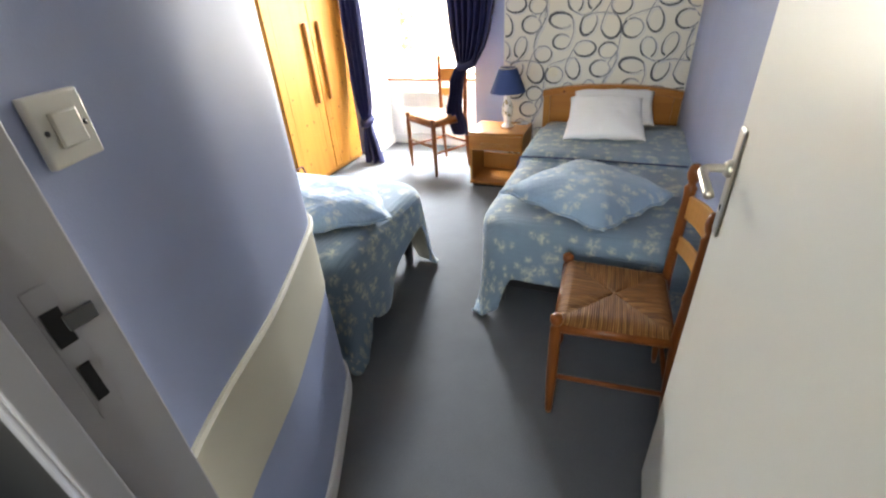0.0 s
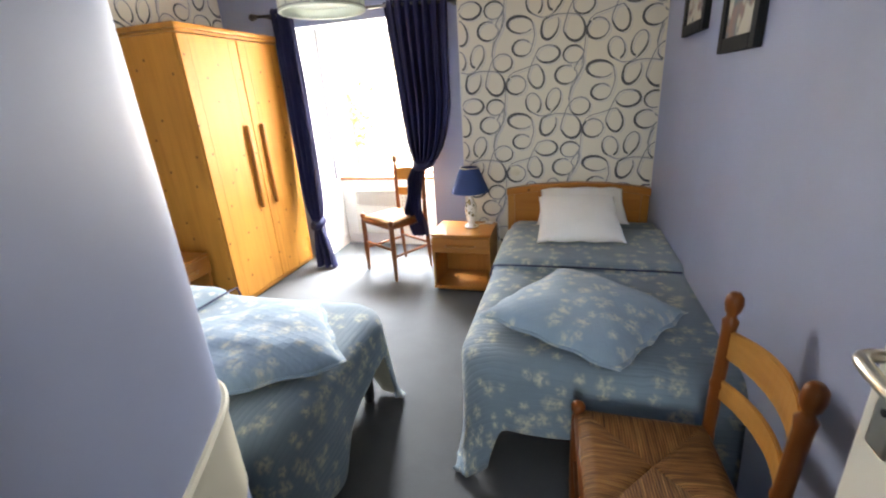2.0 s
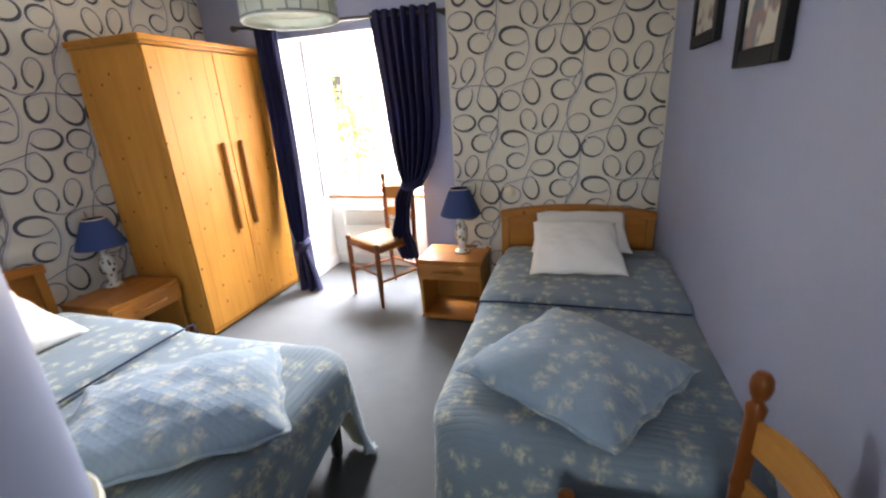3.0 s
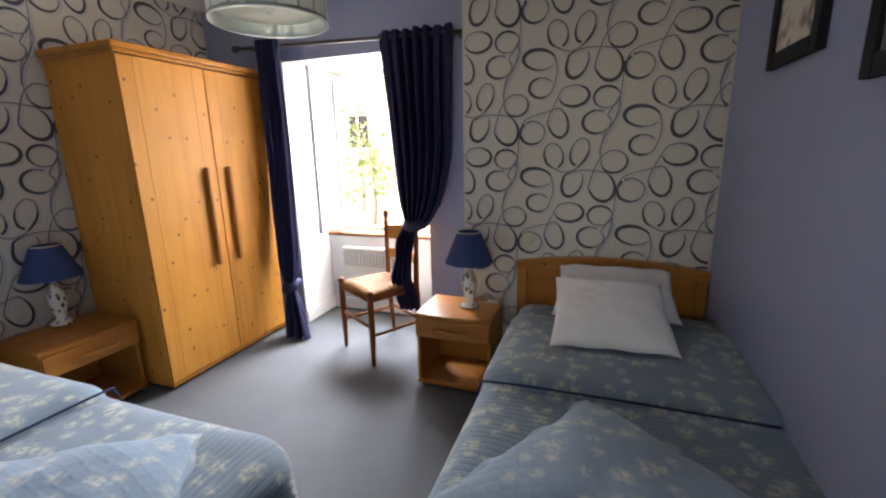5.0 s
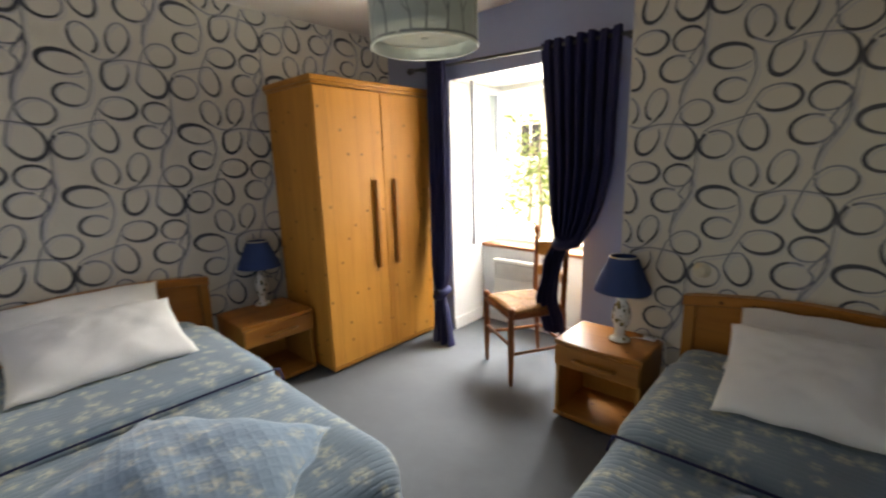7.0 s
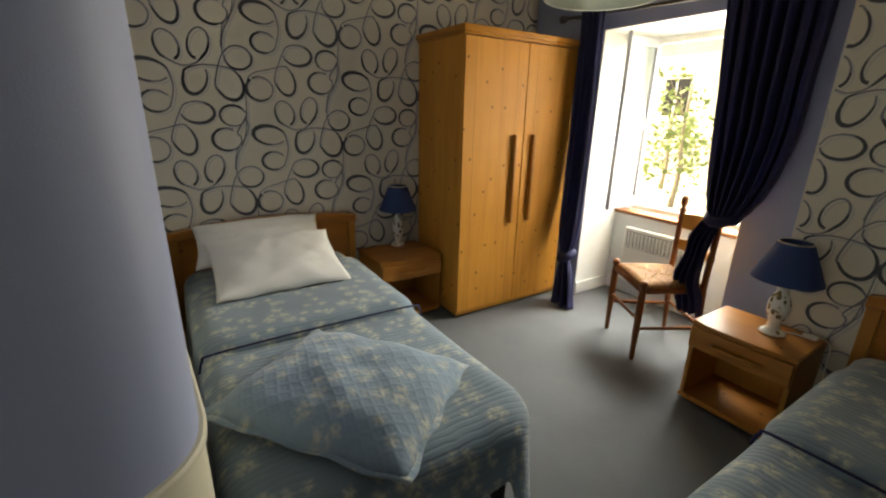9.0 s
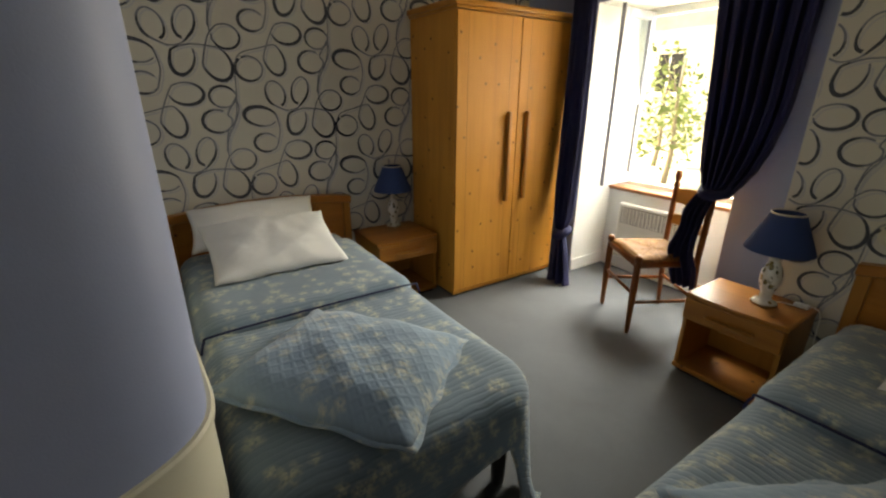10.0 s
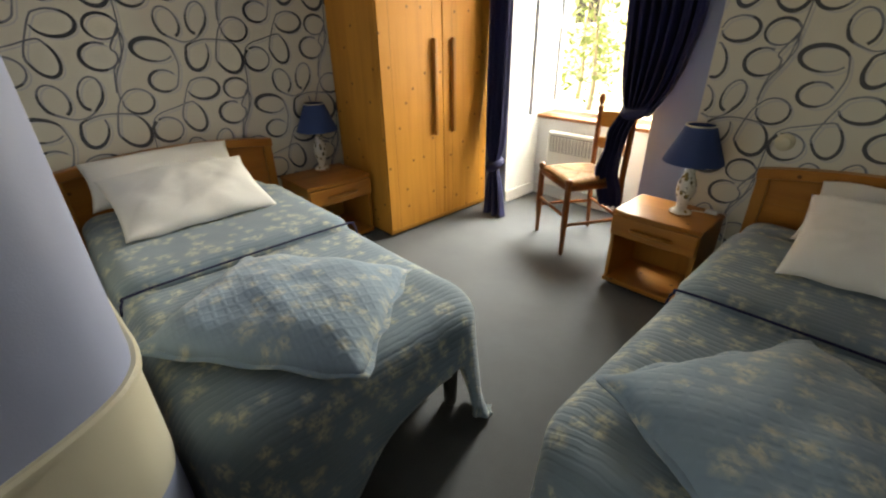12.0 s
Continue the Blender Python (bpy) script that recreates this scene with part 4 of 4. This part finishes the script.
# ---- rush chairs ----
def rush_seat(w_front, w_back, d, z):
    """Four woven triangles meeting in an X, each strand row running round the seat."""
    n = 22
    verts, uvs, faces = [], [], []
    c = [(-w_front / 2, -d / 2), (w_front / 2, -d / 2), (w_back / 2, d / 2), (-w_back / 2, d / 2)]
    for s in range(4):
        (ax, ay), (bx, by) = c[s], c[(s + 1) % 4]
        k0 = len(verts)
        for j in range(n + 1):
            f = j / n
            for i in range(13):
                g = i / 12
                ex, ey = ax + (bx - ax) * g, ay + (by - ay) * g
                x, y = ex * (1 - f), ey * (1 - f)
                h = 0.017 * math.sin(min(1, f * 5) * math.pi / 2) - 0.010 * f - 0.007 * max(0, (abs(2 * g - 1) - 0.6) / 0.4) * min(1, f * 4)
                verts.append((x, y, z + h))
                uvs.append((f * 0.2 + s, (g - 0.5) * (1 - f) * math.hypot(bx - ax, by - ay) + s * 0.37))
        for j in range(n):
            for i in range(12):
                q = k0 + j * 13 + i
                faces.append((q, q + 1, q + 14, q + 13))
        k1 = len(verts)
        for j, (sx, zz) in enumerate(((1.0, z), (1.025, z - 0.010), (1.02, z - 0.026), (0.96, z - 0.034))):
            for i in range(13):
                g = i / 12
                verts.append(((ax + (bx - ax) * g) * sx, (ay + (by - ay) * g) * sx, zz))
                uvs.append((-j * 0.012 + s, (g - 0.5) * math.hypot(bx - ax, by - ay) + s * 0.37))
        for j in range(3):
            for i in range(12):
                q = k1 + j * 13 + i
                faces.append((q + 13, q + 14, q + 1, q))
    
    me = mesh_of("seat", verts, faces, True)
    uv = me.uv_layers.new(name="rows")
    for loop in me.loops:
        uv.data[loop.index].uv = uvs[loop.vertex_index]
    bm = bmesh.new()
    bm.from_mesh(me)
    bmesh.ops.remove_doubles(bm, verts=bm.verts[:], dist=0.002)
    bm.to_mesh(me)
    bm.free()
    return me


def rush_chair():
    """Local: faces -y, centred on the seat."""
    ch = thing("rush_chair", "varnished wooden ladder-back chair with a woven rush seat", "chair", "rush chairs")
    wf, wb, d, hz = 0.405, 0.368, 0.362, 0.43
    part("seat", rush_seat(wf, wb, d, hz), RUSH, ch, "woven rush seat in four triangles")
    for sx in (-1, 1):
        x, y = sx * wf / 2, -d / 2
        part("front_leg", lathe([(0.012, 0), (0.015, 0.02), (0.0165, 0.10), (0.019, 0.13), (0.0205, 0.20), (0.0205, 0.37), (0.019, 0.405), (0.014, 0.412), (0.018, 0.420), (0.023, 0.432), (0.022, 0.447), (0.012, 0.456)], 14),
             CHAIR_WOOD, ch, "", pose(x, y, 0))
        bx, by = sx * wb / 2, d / 2
        lean = [(0.0, 0.0), (0.012, 0.03), (0.0155, 0.12), (0.018, 0.22), (0.018, 0.42), (0.018, 0.56), (0.0215, 0.575), (0.0175, 0.59), (0.018, 0.74), (0.021, 0.765), (0.013, 0.775), (0.013, 0.783), (0.019, 0.792), (0.023, 0.812), (0.020, 0.832), (0.012, 0.842)]
        pts = [(bx * (1 + 0.10 * max(0, z - 0.4)), by + 0.01 + 0.03 * max(0, z - 0.40) ** 1.25 - 0.03 * max(0, 0.4 - z) / 0.4 * -1, z) for _, z in lean]
        part("back_post", tube(pts, [max(r, 0.010) for r, _ in lean], 14), CHAIR_WOOD, ch)
        part("seat_rail", tube([(x, y, hz - 0.028), (bx, by, hz - 0.028)], 0.014, 10, 1.3), CHAIR_WOOD, ch)
        part("stretcher", tube([(x, y, 0.185), (bx, by + 0.025, 0.185)], 0.0095, 10), CHAIR_WOOD, ch)
    part("seat_rail", tube([(-wf / 2, -d / 2, hz - 0.028), (wf / 2, -d / 2, hz - 0.028)], 0.014, 10, 1.3), CHAIR_WOOD, ch)
    part("seat_rail", tube([(-wb / 2, d / 2, hz - 0.028), (wb / 2, d / 2, hz - 0.028)], 0.014, 10, 1.3), CHAIR_WOOD, ch)
    part("stretcher", tube([(-wf / 2, -d / 2, 0.235), (wf / 2, -d / 2, 0.235)], 0.0095, 10), CHAIR_WOOD, ch)
    part("stretcher", tube([(-wb / 2, d / 2 + 0.022, 0.205), (wb / 2, d / 2 + 0.022, 0.205)], 0.0095, 10), CHAIR_WOOD, ch)
    for z0, z1, curve, arch in ((0.66, 0.755, 0.045, 0.016), (0.535, 0.600, 0.045, 0.006)):
        n = 14
        verts, faces = [], []
        for k in range(n + 1):
            u = 2 * k / n - 1
            x = u * (wb / 2 + 0.003)
            zm = (z0 + z1) / 2
            y = d / 2 + 0.01 + 0.03 * (zm - 0.40) ** 1.25 + curve * (1 - u * u)
            for dy, z in ((-0.006, z0), (0.006, z0), (0.006, z1 - arch * u * u), (-0.006, z1 - arch * u * u)):
                verts.append((x, y + dy + 0.03 * (z - zm) * 0.8, z))
        for k in range(n):
            for j in range(4):
                faces.append((k * 4 + j, k * 4 + (j + 1) % 4, k * 4 + 4 + (j + 1) % 4, k * 4 + 4 + j))
        faces += [(3, 2, 1, 0), (n * 4, n * 4 + 1, n * 4 + 2, n * 4 + 3)]
        bm = bmesh.new()
        bm.from_mesh(mesh_of("slat", verts, faces))
        bmesh.ops.recalc_face_normals(bm, faces=bm.faces[:])
        bmesh.ops.bevel(bm, geom=[e for e in bm.edges if e.calc_face_angle(0) > 0.8], offset=0.003, segments=2, affect="EDGES")
        part("back_slat", bm, CHAIR_SLAT, ch, "pale curved back slat")
    return ch


CHAIR_SLAT = wood("pale_varnished_wood", (0.42, 0.185, 0.04), (0.56, 0.28, 0.075), 0, 1.3, 0.3, False)
chair_a = rush_chair()
CHAIR_SIZE = Matrix.Diagonal((1, 1, 1.07, 1))
chair_a.matrix_world = pose(-0.016, 1.838, 0, 0, 0, -87.6) @ CHAIR_SIZE
chair_b = copy_thing(chair_a, pose(-1.674, 4.124, 0, 0, 0, -31.7) @ CHAIR_SIZE)
tagged(chair_b, "varnished ladder-back rush chair with curtain cloth over its back")


# ---- curtains ----
def curtain_mesh(rows, folds, seed, n=150):
    """Rows from top to bottom: centre x, y, z, half width, fold depth. The cloth runs in waves across each row."""
    rnd = random.Random(seed)
    ph = [rnd.uniform(-0.5, 0.5) for _ in range(folds + 1)]
    line = spline([(x, y, z) for x, y, z, *_ in rows], 7)
    size = spline([(w, d, 0) for *_, w, d in rows], 7)
    verts, faces = [], []
    for j, (p, s) in enumerate(zip(line, size)):
        for i in range(n + 1):
            u = 2 * i / n - 1
            a = (u + 1) / 2 * folds * 2 * math.pi
            k = min(int((u + 1) / 2 * folds), folds)
            wav = math.sin(a + ph[k] * 0.6 + 0.25 * math.sin(j * 0.11 + k))
            cx = p.x + s.x * u + 0.25 * s.x / folds * math.sin(2 * a + seed)
            cy = p.y + s.y * (wav + 0.25 * math.sin(3 * a + k)) - s.y * 0.3 * (1 - u * u)
            verts.append((cx, cy, p.z + 0.004 * math.sin(7 * u + j)))
    w = n + 1
    for j in range(len(line) - 1):
        for i in range(n):
            faces.append((j * w + i, j * w + i + 1, (j + 1) * w + i + 1, (j + 1) * w + i))
    return mesh_of("curtain", verts, faces, True)


ROD_Y = 4.216
rod = thing("curtain_rod", "dark metal curtain rod with turned end knobs above the window", "curtain rod")
part("bar", tube([(-2.728, ROD_Y, 2.112), (-1.070, ROD_Y, 2.058)], 0.0115, 14), ROD, rod)
for x, z, s in ((-2.728, 2.112, -1), (-1.070, 2.058, 1)):
    part("knob", lathe([(0.0125, 0), (0.020, 0.004), (0.020, 0.012), (0.013, 0.018), (0.024, 0.030), (0.027, 0.045), (0.020, 0.060), (0.006, 0.066)], 16) if s < 0 else lathe([(0.0125, 0), (0.020, 0.004), (0.018, 0.014), (0.010, 0.020)], 16),
         ROD, rod, "", pose(x, ROD_Y, z, 0, 90 * s, 0))
for x, z in ((-2.66, 2.110), (-1.11, 2.059)):
    part("bracket", box(x - 0.010, x + 0.010, ROD_Y, YW, z - 0.012, z + 0.006, 0.003), ROD, rod)

curt_l = thing("curtain", "navy curtain knotted near its foot and trailing on the carpet", "curtain", "navy curtains")
thicken(part("cloth", curtain_mesh([(-2.495, ROD_Y, 2.150, 0.105, 0.026), (-2.495, ROD_Y, 2.04, 0.104, 0.030), (-2.48, 4.21, 1.53, 0.110, 0.034), (-2.47, 4.19, 1.0, 0.110, 0.036), (-2.45, 4.16, 0.60, 0.095, 0.036), (-2.43, 4.135, 0.43, 0.050, 0.026)], 4, 7), NAVY, curt_l), 0.004, 0)
part("knot", tube(spline([(-2.475, 4.15, 0.395), (-2.435, 4.090, 0.375), (-2.385, 4.10, 0.400), (-2.380, 4.15, 0.425), (-2.425, 4.18, 0.415), (-2.470, 4.145, 0.385)], 5), 0.034, 12, 0.9), NAVY, curt_l, "loose knot in the cloth")
thicken(part("tail", curtain_mesh([(-2.43, 4.135, 0.39, 0.032, 0.020), (-2.415, 4.125, 0.27, 0.070, 0.030), (-2.395, 4.11, 0.13, 0.092, 0.038), (-2.378, 4.095, 0.012, 0.108, 0.046)], 3, 9, 90), NAVY, curt_l), 0.004, 0)

curt_r = thing("curtain", "navy curtain gathered low, its end slung over a chair back", "curtain", "navy curtains")
thicken(part("cloth", curtain_mesh([(-1.380, ROD_Y, 2.105, 0.240, 0.030), (-1.380, ROD_Y, 2.00, 0.236, 0.034), (-1.365, 4.21, 1.62, 0.212, 0.042), (-1.355, 4.205, 1.38, 0.200, 0.046), (-1.355, 4.19, 1.18, 0.172, 0.050), (-1.360, 4.175, 1.05, 0.140, 0.052), (-1.368, 4.16, 0.97, 0.105, 0.048), (-1.380, 4.15, 0.895, 0.070, 0.042)], 7, 3), NAVY, curt_r), 0.004, 0)
part("knot", tube(spline([(-1.435, 4.14, 0.925), (-1.415, 4.095, 0.905), (-1.365, 4.09, 0.905), (-1.325, 4.12, 0.925), (-1.340, 4.17, 0.945), (-1.395, 4.18, 0.935)], 5), 0.036, 12, 0.85), NAVY, curt_r, "gathered knot in the cloth")
thicken(part("tail", curtain_mesh([(-1.405, 4.13, 0.92, 0.045, 0.026), (-1.455, 4.115, 0.80, 0.066, 0.034), (-1.465, 4.105, 0.68, 0.062, 0.036), (-1.490, 4.11, 0.54, 0.080, 0.038), (-1.465, 4.125, 0.42, 0.085, 0.034), (-1.450, 4.135, 0.32, 0.070, 0.028)], 4, 13, 110), NAVY, curt_r), 0.004, 0)

# ---- pendant ----
pendant = thing("pendant_lamp", "drum pendant shade of pale grey fabric printed with bare trees", "pendant lamp")
PX, PY, PZ, PR, PH = -1.495, 3.070, 1.872, 0.215, 0.29
part("shade", lathe([(PR - 0.002, 0), (PR, 0.003), (PR, PH - 0.003), (PR - 0.002, PH), (PR - 0.004, PH - 0.003), (PR - 0.004, 0.003), (PR - 0.002, 0)], 64, True, False), SHADE_FABRIC, pendant, "pale translucent drum shade", pose(PX, PY, PZ))
part("diffuser", lathe([(PR - 0.02, 0.045), (0.10, 0.038), (0.012, 0.036)], 48, True, False), SHADE_FABRIC, pendant, "pale disc inside the shade", pose(PX, PY, PZ))
part("hoop", lathe([(PR - 0.001, -0.003), (PR + 0.003, 0.0), (PR + 0.003, 0.006), (PR - 0.001, 0.008)], 64, True, False), SHADE_FABRIC, pendant, "", pose(PX, PY, PZ))
part("cable", tube([(PX, PY, PZ + PH - 0.10), (PX, PY, ZC - 0.02)], 0.004, 8), LINEN, pendant)
part("ceiling_rose", lathe([(0.05, 0), (0.052, -0.012), (0.045, -0.03), (0.012, -0.045)], 24), WHITE, pendant, "", pose(PX, PY, ZC))
part("bulb", lathe([(0.012, 0.10), (0.030, 0.07), (0.034, 0.045), (0.026, 0.02), (0.006, 0.006)], 18), LINEN, pendant, "unlit white bulb", pose(PX, PY, PZ + 0.13))
part("holder", lathe([(0.018, 0), (0.022, 0.01), (0.022, 0.06), (0.01, 0.075)], 16), PLASTIC, pendant, "", pose(PX, PY, PZ + PH - 0.11))


def tree_print(seed):
    """Bare trees drawn as flat strokes round the drum."""
    rnd = random.Random(seed)
    verts, faces = [], []

    def stroke(a0, z0, a1, z1, w0, w1):
        k = len(verts)
        n = 4
        for i in range(n + 1):
            t = i / n
            a, z, w = a0 + (a1 - a0) * t, z0 + (z1 - z0) * t, (w0 + (w1 - w0) * t)
            dx, dz = (a1 - a0) * PR, z1 - z0
            ln = math.hypot(dx, dz) + 1e-9
            nx, nz = -dz / ln * w / PR, dx / ln * w
            for s in (-1, 1):
                aa, zz = a + s * nx, min(max(z + s * nz, 0.004), PH - 0.004)
                verts.append(((PR + 0.0008) * math.cos(aa), (PR + 0.0008) * math.sin(aa), zz))
        for i in range(n):
            faces.append((k + 2 * i, k + 2 * i + 1, k + 2 * i + 3, k + 2 * i + 2))

    def branch(a, z, ang, ln, w, depth):
        if depth == 0 or ln < 0.008:
            return
        a1, z1 = a + math.sin(ang) * ln / PR, z + math.cos(ang) * ln
        stroke(a, z, a1, z1, w, w * 0.65)
        for _ in range(2 if rnd.random() < 0.7 else 3):
            branch(a1, z1, ang + rnd.uniform(-0.75, 0.75), ln * rnd.uniform(0.6, 0.85), w * 0.62, depth - 1)
    for k in range(17):
        a = k * 2 * math.pi / 17 + rnd.uniform(-0.12, 0.12)
        branch(a, 0.012, rnd.uniform(-0.1, 0.1), rnd.uniform(0.055, 0.085), rnd.uniform(0.004, 0.007), 7)
        stroke(a - 0.2, 0.010, a + 0.2, 0.010, 0.006, 0.004)
    return mesh_of("tree_print", verts, faces)


part("tree_print", tree_print(4), TREE_PRINT, pendant, "grey bare-tree print", pose(PX, PY, PZ))


# ---- pictures ----
ART, an, al, ab = material("soft_abstract_print")
v = coords(an, al, (1, 1, 1))
al.new(blend(an, al, ramp(an, al, noise_of(an, al, v, 7, 2), (0.50, (0, 0, 0)), (0.56, (1, 1, 1))), (0.62, 0.60, 0.52), ramp(an, al, noise_of(an, al, v, 11, 3), (0.35, (0.20, 0.24, 0.28)), (0.6, (0.36, 0.26, 0.24)))), ab.inputs["Base Color"])
ab.inputs["Roughness"].default_value = 0.25


def picture(y0, y1, z0, z1):
    """Hung on the right-hand wall."""
    p = thing("picture", "print on cream paper in a broad black wall frame", "picture", "framed prints")
    x1, x0, f = XR, XR - 0.026, 0.050
    part("frame_side", box(x0, x1, y0, y0 + f, z0, z1, 0.004), BLACK, p)
    part("frame_side", box(x0, x1, y1 - f, y1, z0, z1, 0.004), BLACK, p)
    part("frame_rail", box(x0, x1, y0 + f, y1 - f, z0, z0 + f, 0.004), BLACK, p)
    part("frame_rail", box(x0, x1, y0 + f, y1 - f, z1 - f, z1, 0.004), BLACK, p)
    part("print", box(x1 - 0.016, x1 - 0.004, y0 + f, y1 - f, z0 + f, z1 - f), ART, p, "faded abstract print on cream paper")
    return p


picture(3.15, 3.55, 1.635, 2.095)
picture(2.52, 2.895, 1.520, 1.99)
pp = thing("picture", "small black-framed picture seen edge-on above the wide bed", "picture", "framed prints", pose(-2.45, 1.489, 0, 0, 0, 3.8))
part("frame", box(-0.15, 0.15, 0.002, 0.030, 1.66, 2.06, 0.004), BLACK, pp)
part("print", box(-0.12, 0.12, 0.0302, 0.0315, 1.70, 2.02), ART, pp)

# ---- door leaf ----
door_1 = tagged(new("door_1"), "plain off-white door standing open against the wall, metal lever handle", kind="structure")
DX, DY0, DY1 = 0.152, 0.700, 1.475
part("leaf", box(DX, DX + 0.04, DY0, DY1, 0.010, 2.04, 0.003), GLOSS, door_1)
hw = part("backplate", box(DX - 0.008, DX, DY1 - 0.068, DY1 - 0.026, 0.957, 1.187, 0.006, 3), CHROME, door_1, "brushed metal backplate")
HY = DY1 - 0.047
part("lever", tube(spline([(DX - 0.004, HY, 1.105), (DX - 0.030, HY, 1.105), (DX - 0.052, HY - 0.006, 1.105), (DX - 0.060, HY - 0.028, 1.104), (DX - 0.060, HY - 0.075, 1.100), (DX - 0.056, HY - 0.118, 1.092)], 5), 0.0095, 12, 0.9), CHROME, hw, "curved lever handle")
part("rose", lathe([(0.018, 0), (0.018, 0.006), (0.013, 0.012)], 18), CHROME, hw, "", pose(DX - 0.008, HY, 1.105, 0, -90, 0))
# black disc painted for the shade in the keyhole
part("keyhole", lathe([(0.006, 0), (0.006, 0.0014)], 14), DARK, hw, "", pose(DX - 0.0078, HY, 1.020, 0, -90, 0))
for z in (0.25, 1.0, 1.8):
    part("hinge", lathe([(0.006, 0), (0.008, 0.004), (0.008, 0.09), (0.006, 0.094)], 10), CHROME, door_1, "", pose(DX - 0.004, DY0 - 0.006, z))

# ---- wall fittings ----
PAPER_PLASTIC = paint("aged_cream_plastic", (0.60, 0.56, 0.44), 0.45, 0.04, 0.02)
switch = thing("light_switch", "square cream light switch with a rocker on the curved wall", "light switch", "", pose(-0.6995, 0.757, 1.335, 0, 0, 21.5))
part("plate", box(0.0, 0.011, -0.041, 0.041, -0.041, 0.041, 0.004, 3), PLASTIC, switch)
part("rocker", box(0.011, 0.0165, -0.021, 0.021, -0.021, 0.021, 0.003), PLASTIC, switch, "square rocker")
for sy in (-0.030, 0.030):
    part("screw", lathe([(0.0035, 0), (0.0035, 0.001), (0.002, 0.0016)], 10), ROD, switch, "", pose(0.011, sy, 0, 0, 90, 0))
outlet = thing("wall_socket", "small cream bedside fitting on the papered wall", "socket", "", pose(-0.642, YF, 0.862))
part("plate", lathe([(0.040, 0), (0.040, 0.006), (0.035, 0.012), (0.026, 0.014)], 26), PAPER_PLASTIC, outlet, "", pose(0, 0, 0, 90, 0, 0))
part("face", lathe([(0.028, 0.010), (0.027, 0.024), (0.022, 0.027)], 22), PAPER_PLASTIC, outlet, "", pose(0, 0, 0, 90, 0, 0))

# ---- outside ----
# ground made pale to reflect sunlight up into the room
BOUNCE_GROUND = paint("pale_bounce_ground", (0.50, 0.46, 0.38), 0.95, 0.25, 0.8, 70)
STONE = paint("pale_render", (0.55, 0.50, 0.42), 0.85, 0.15, 0.4, 30)
ROOF = paint("grey_slate", (0.10, 0.10, 0.11), 0.7, 0.2)
LEAF = paint("sunlit_leaves", (0.15, 0.20, 0.06), 0.6, 0.5, 0.1)
BARK = paint("bark", (0.22, 0.18, 0.13), 0.9, 0.3, 0.8, 40)
me = mesh_of("ground", [(-300, 5.1, -0.5), (300, 5.1, -0.5), (300, 600, -0.5), (-300, 600, -0.5)], [(0, 1, 2, 3)])
structure("ground", me, BOUNCE_GROUND, "ground outside the window, made pale to bounce sunlight indoors")
house = thing("garden_house", "pale rendered house front across the garden in full sun", "house")
part("wall", box(-22, -5.0, 18, 24, -0.5, 5.0), STONE, house)
part("roof", mesh_of("roof", [(-22.4, 17.6, 4.9), (-4.6, 17.6, 4.9), (-4.6, 24.4, 4.9), (-22.4, 24.4, 4.9), (-22.4, 21, 8.0), (-4.6, 21, 8.0)], [(0, 1, 5, 4), (2, 3, 4, 5), (0, 4, 3), (1, 2, 5), (3, 2, 1, 0)]), ROOF, house)
for x in (-14.6, -9.9):
    w = part("window", box(x - 0.45, x + 0.45, 17.96, 18.0, 1.5, 2.8), DARK, house)
    part("frame", box(x - 0.55, x + 0.55, 17.94, 17.99, 1.35, 1.5), WHITE, w)
    part("frame", box(x - 0.03, x + 0.03, 17.94, 17.96, 1.5, 2.8), WHITE, w)


def tree(x, y, z, height, spread, seed, leaves):
    rnd = random.Random(seed)
    t = thing("tree", "leafy garden tree in sun beyond the window", "tree", "garden trees", pose(x, y, z))
    verts, faces = [], []
    part("trunk", tube(spline([(0, 0, 0), (0.05, 0.02, height * 0.25), (-0.04, 0.05, height * 0.5), (0.03, 0, height * 0.8)], 4), [0.07 - 0.055 * k / 12 for k in range(13)], 9), BARK, t)
    tips = []
    for k in range(9):
        a, h = rnd.uniform(0, 6.28), rnd.uniform(0.22, 0.75) * height
        r = spread * rnd.uniform(0.5, 1.0) * (1.1 - 0.6 * h / height)
        tip = Vector((r * math.cos(a), r * math.sin(a), h + rnd.uniform(0.1, 0.5)))
        tips.append(tip)
        part("limb", tube(spline([(0, 0, h * 0.85), (tip.x * 0.5, tip.y * 0.5, h), tip], 4), [0.016 - 0.012 * i / 8 for i in range(9)], 6), BARK, t)
    for k in range(leaves):
        tip = rnd.choice(tips)
        c = tip * rnd.uniform(0.55, 1.05) + Vector((rnd.gauss(0, 0.24), rnd.gauss(0, 0.24), rnd.gauss(0, 0.22)))
        d, s = Vector((rnd.gauss(0, 1), rnd.gauss(0, 1), rnd.gauss(0, 0.7))).normalized(), rnd.uniform(0.06, 0.12)
        e = d.cross(Vector((rnd.gauss(0, 1), rnd.gauss(0, 1), rnd.gauss(0, 1)))).normalized()
        q = len(verts)
        verts.extend((c - d * s, c + e * s * 0.5, c + d * s, c - e * s * 0.5))
        faces.append((q, q + 1, q + 2, q + 3))
    part("crown", mesh_of("crown", verts, faces), LEAF, t)
    return t


tree(-5.6, 11.2, -0.5, 3.3, 1.1, 3, 330)
tree(-7.2, 13.4, -0.5, 3.0, 1.2, 8, 300)
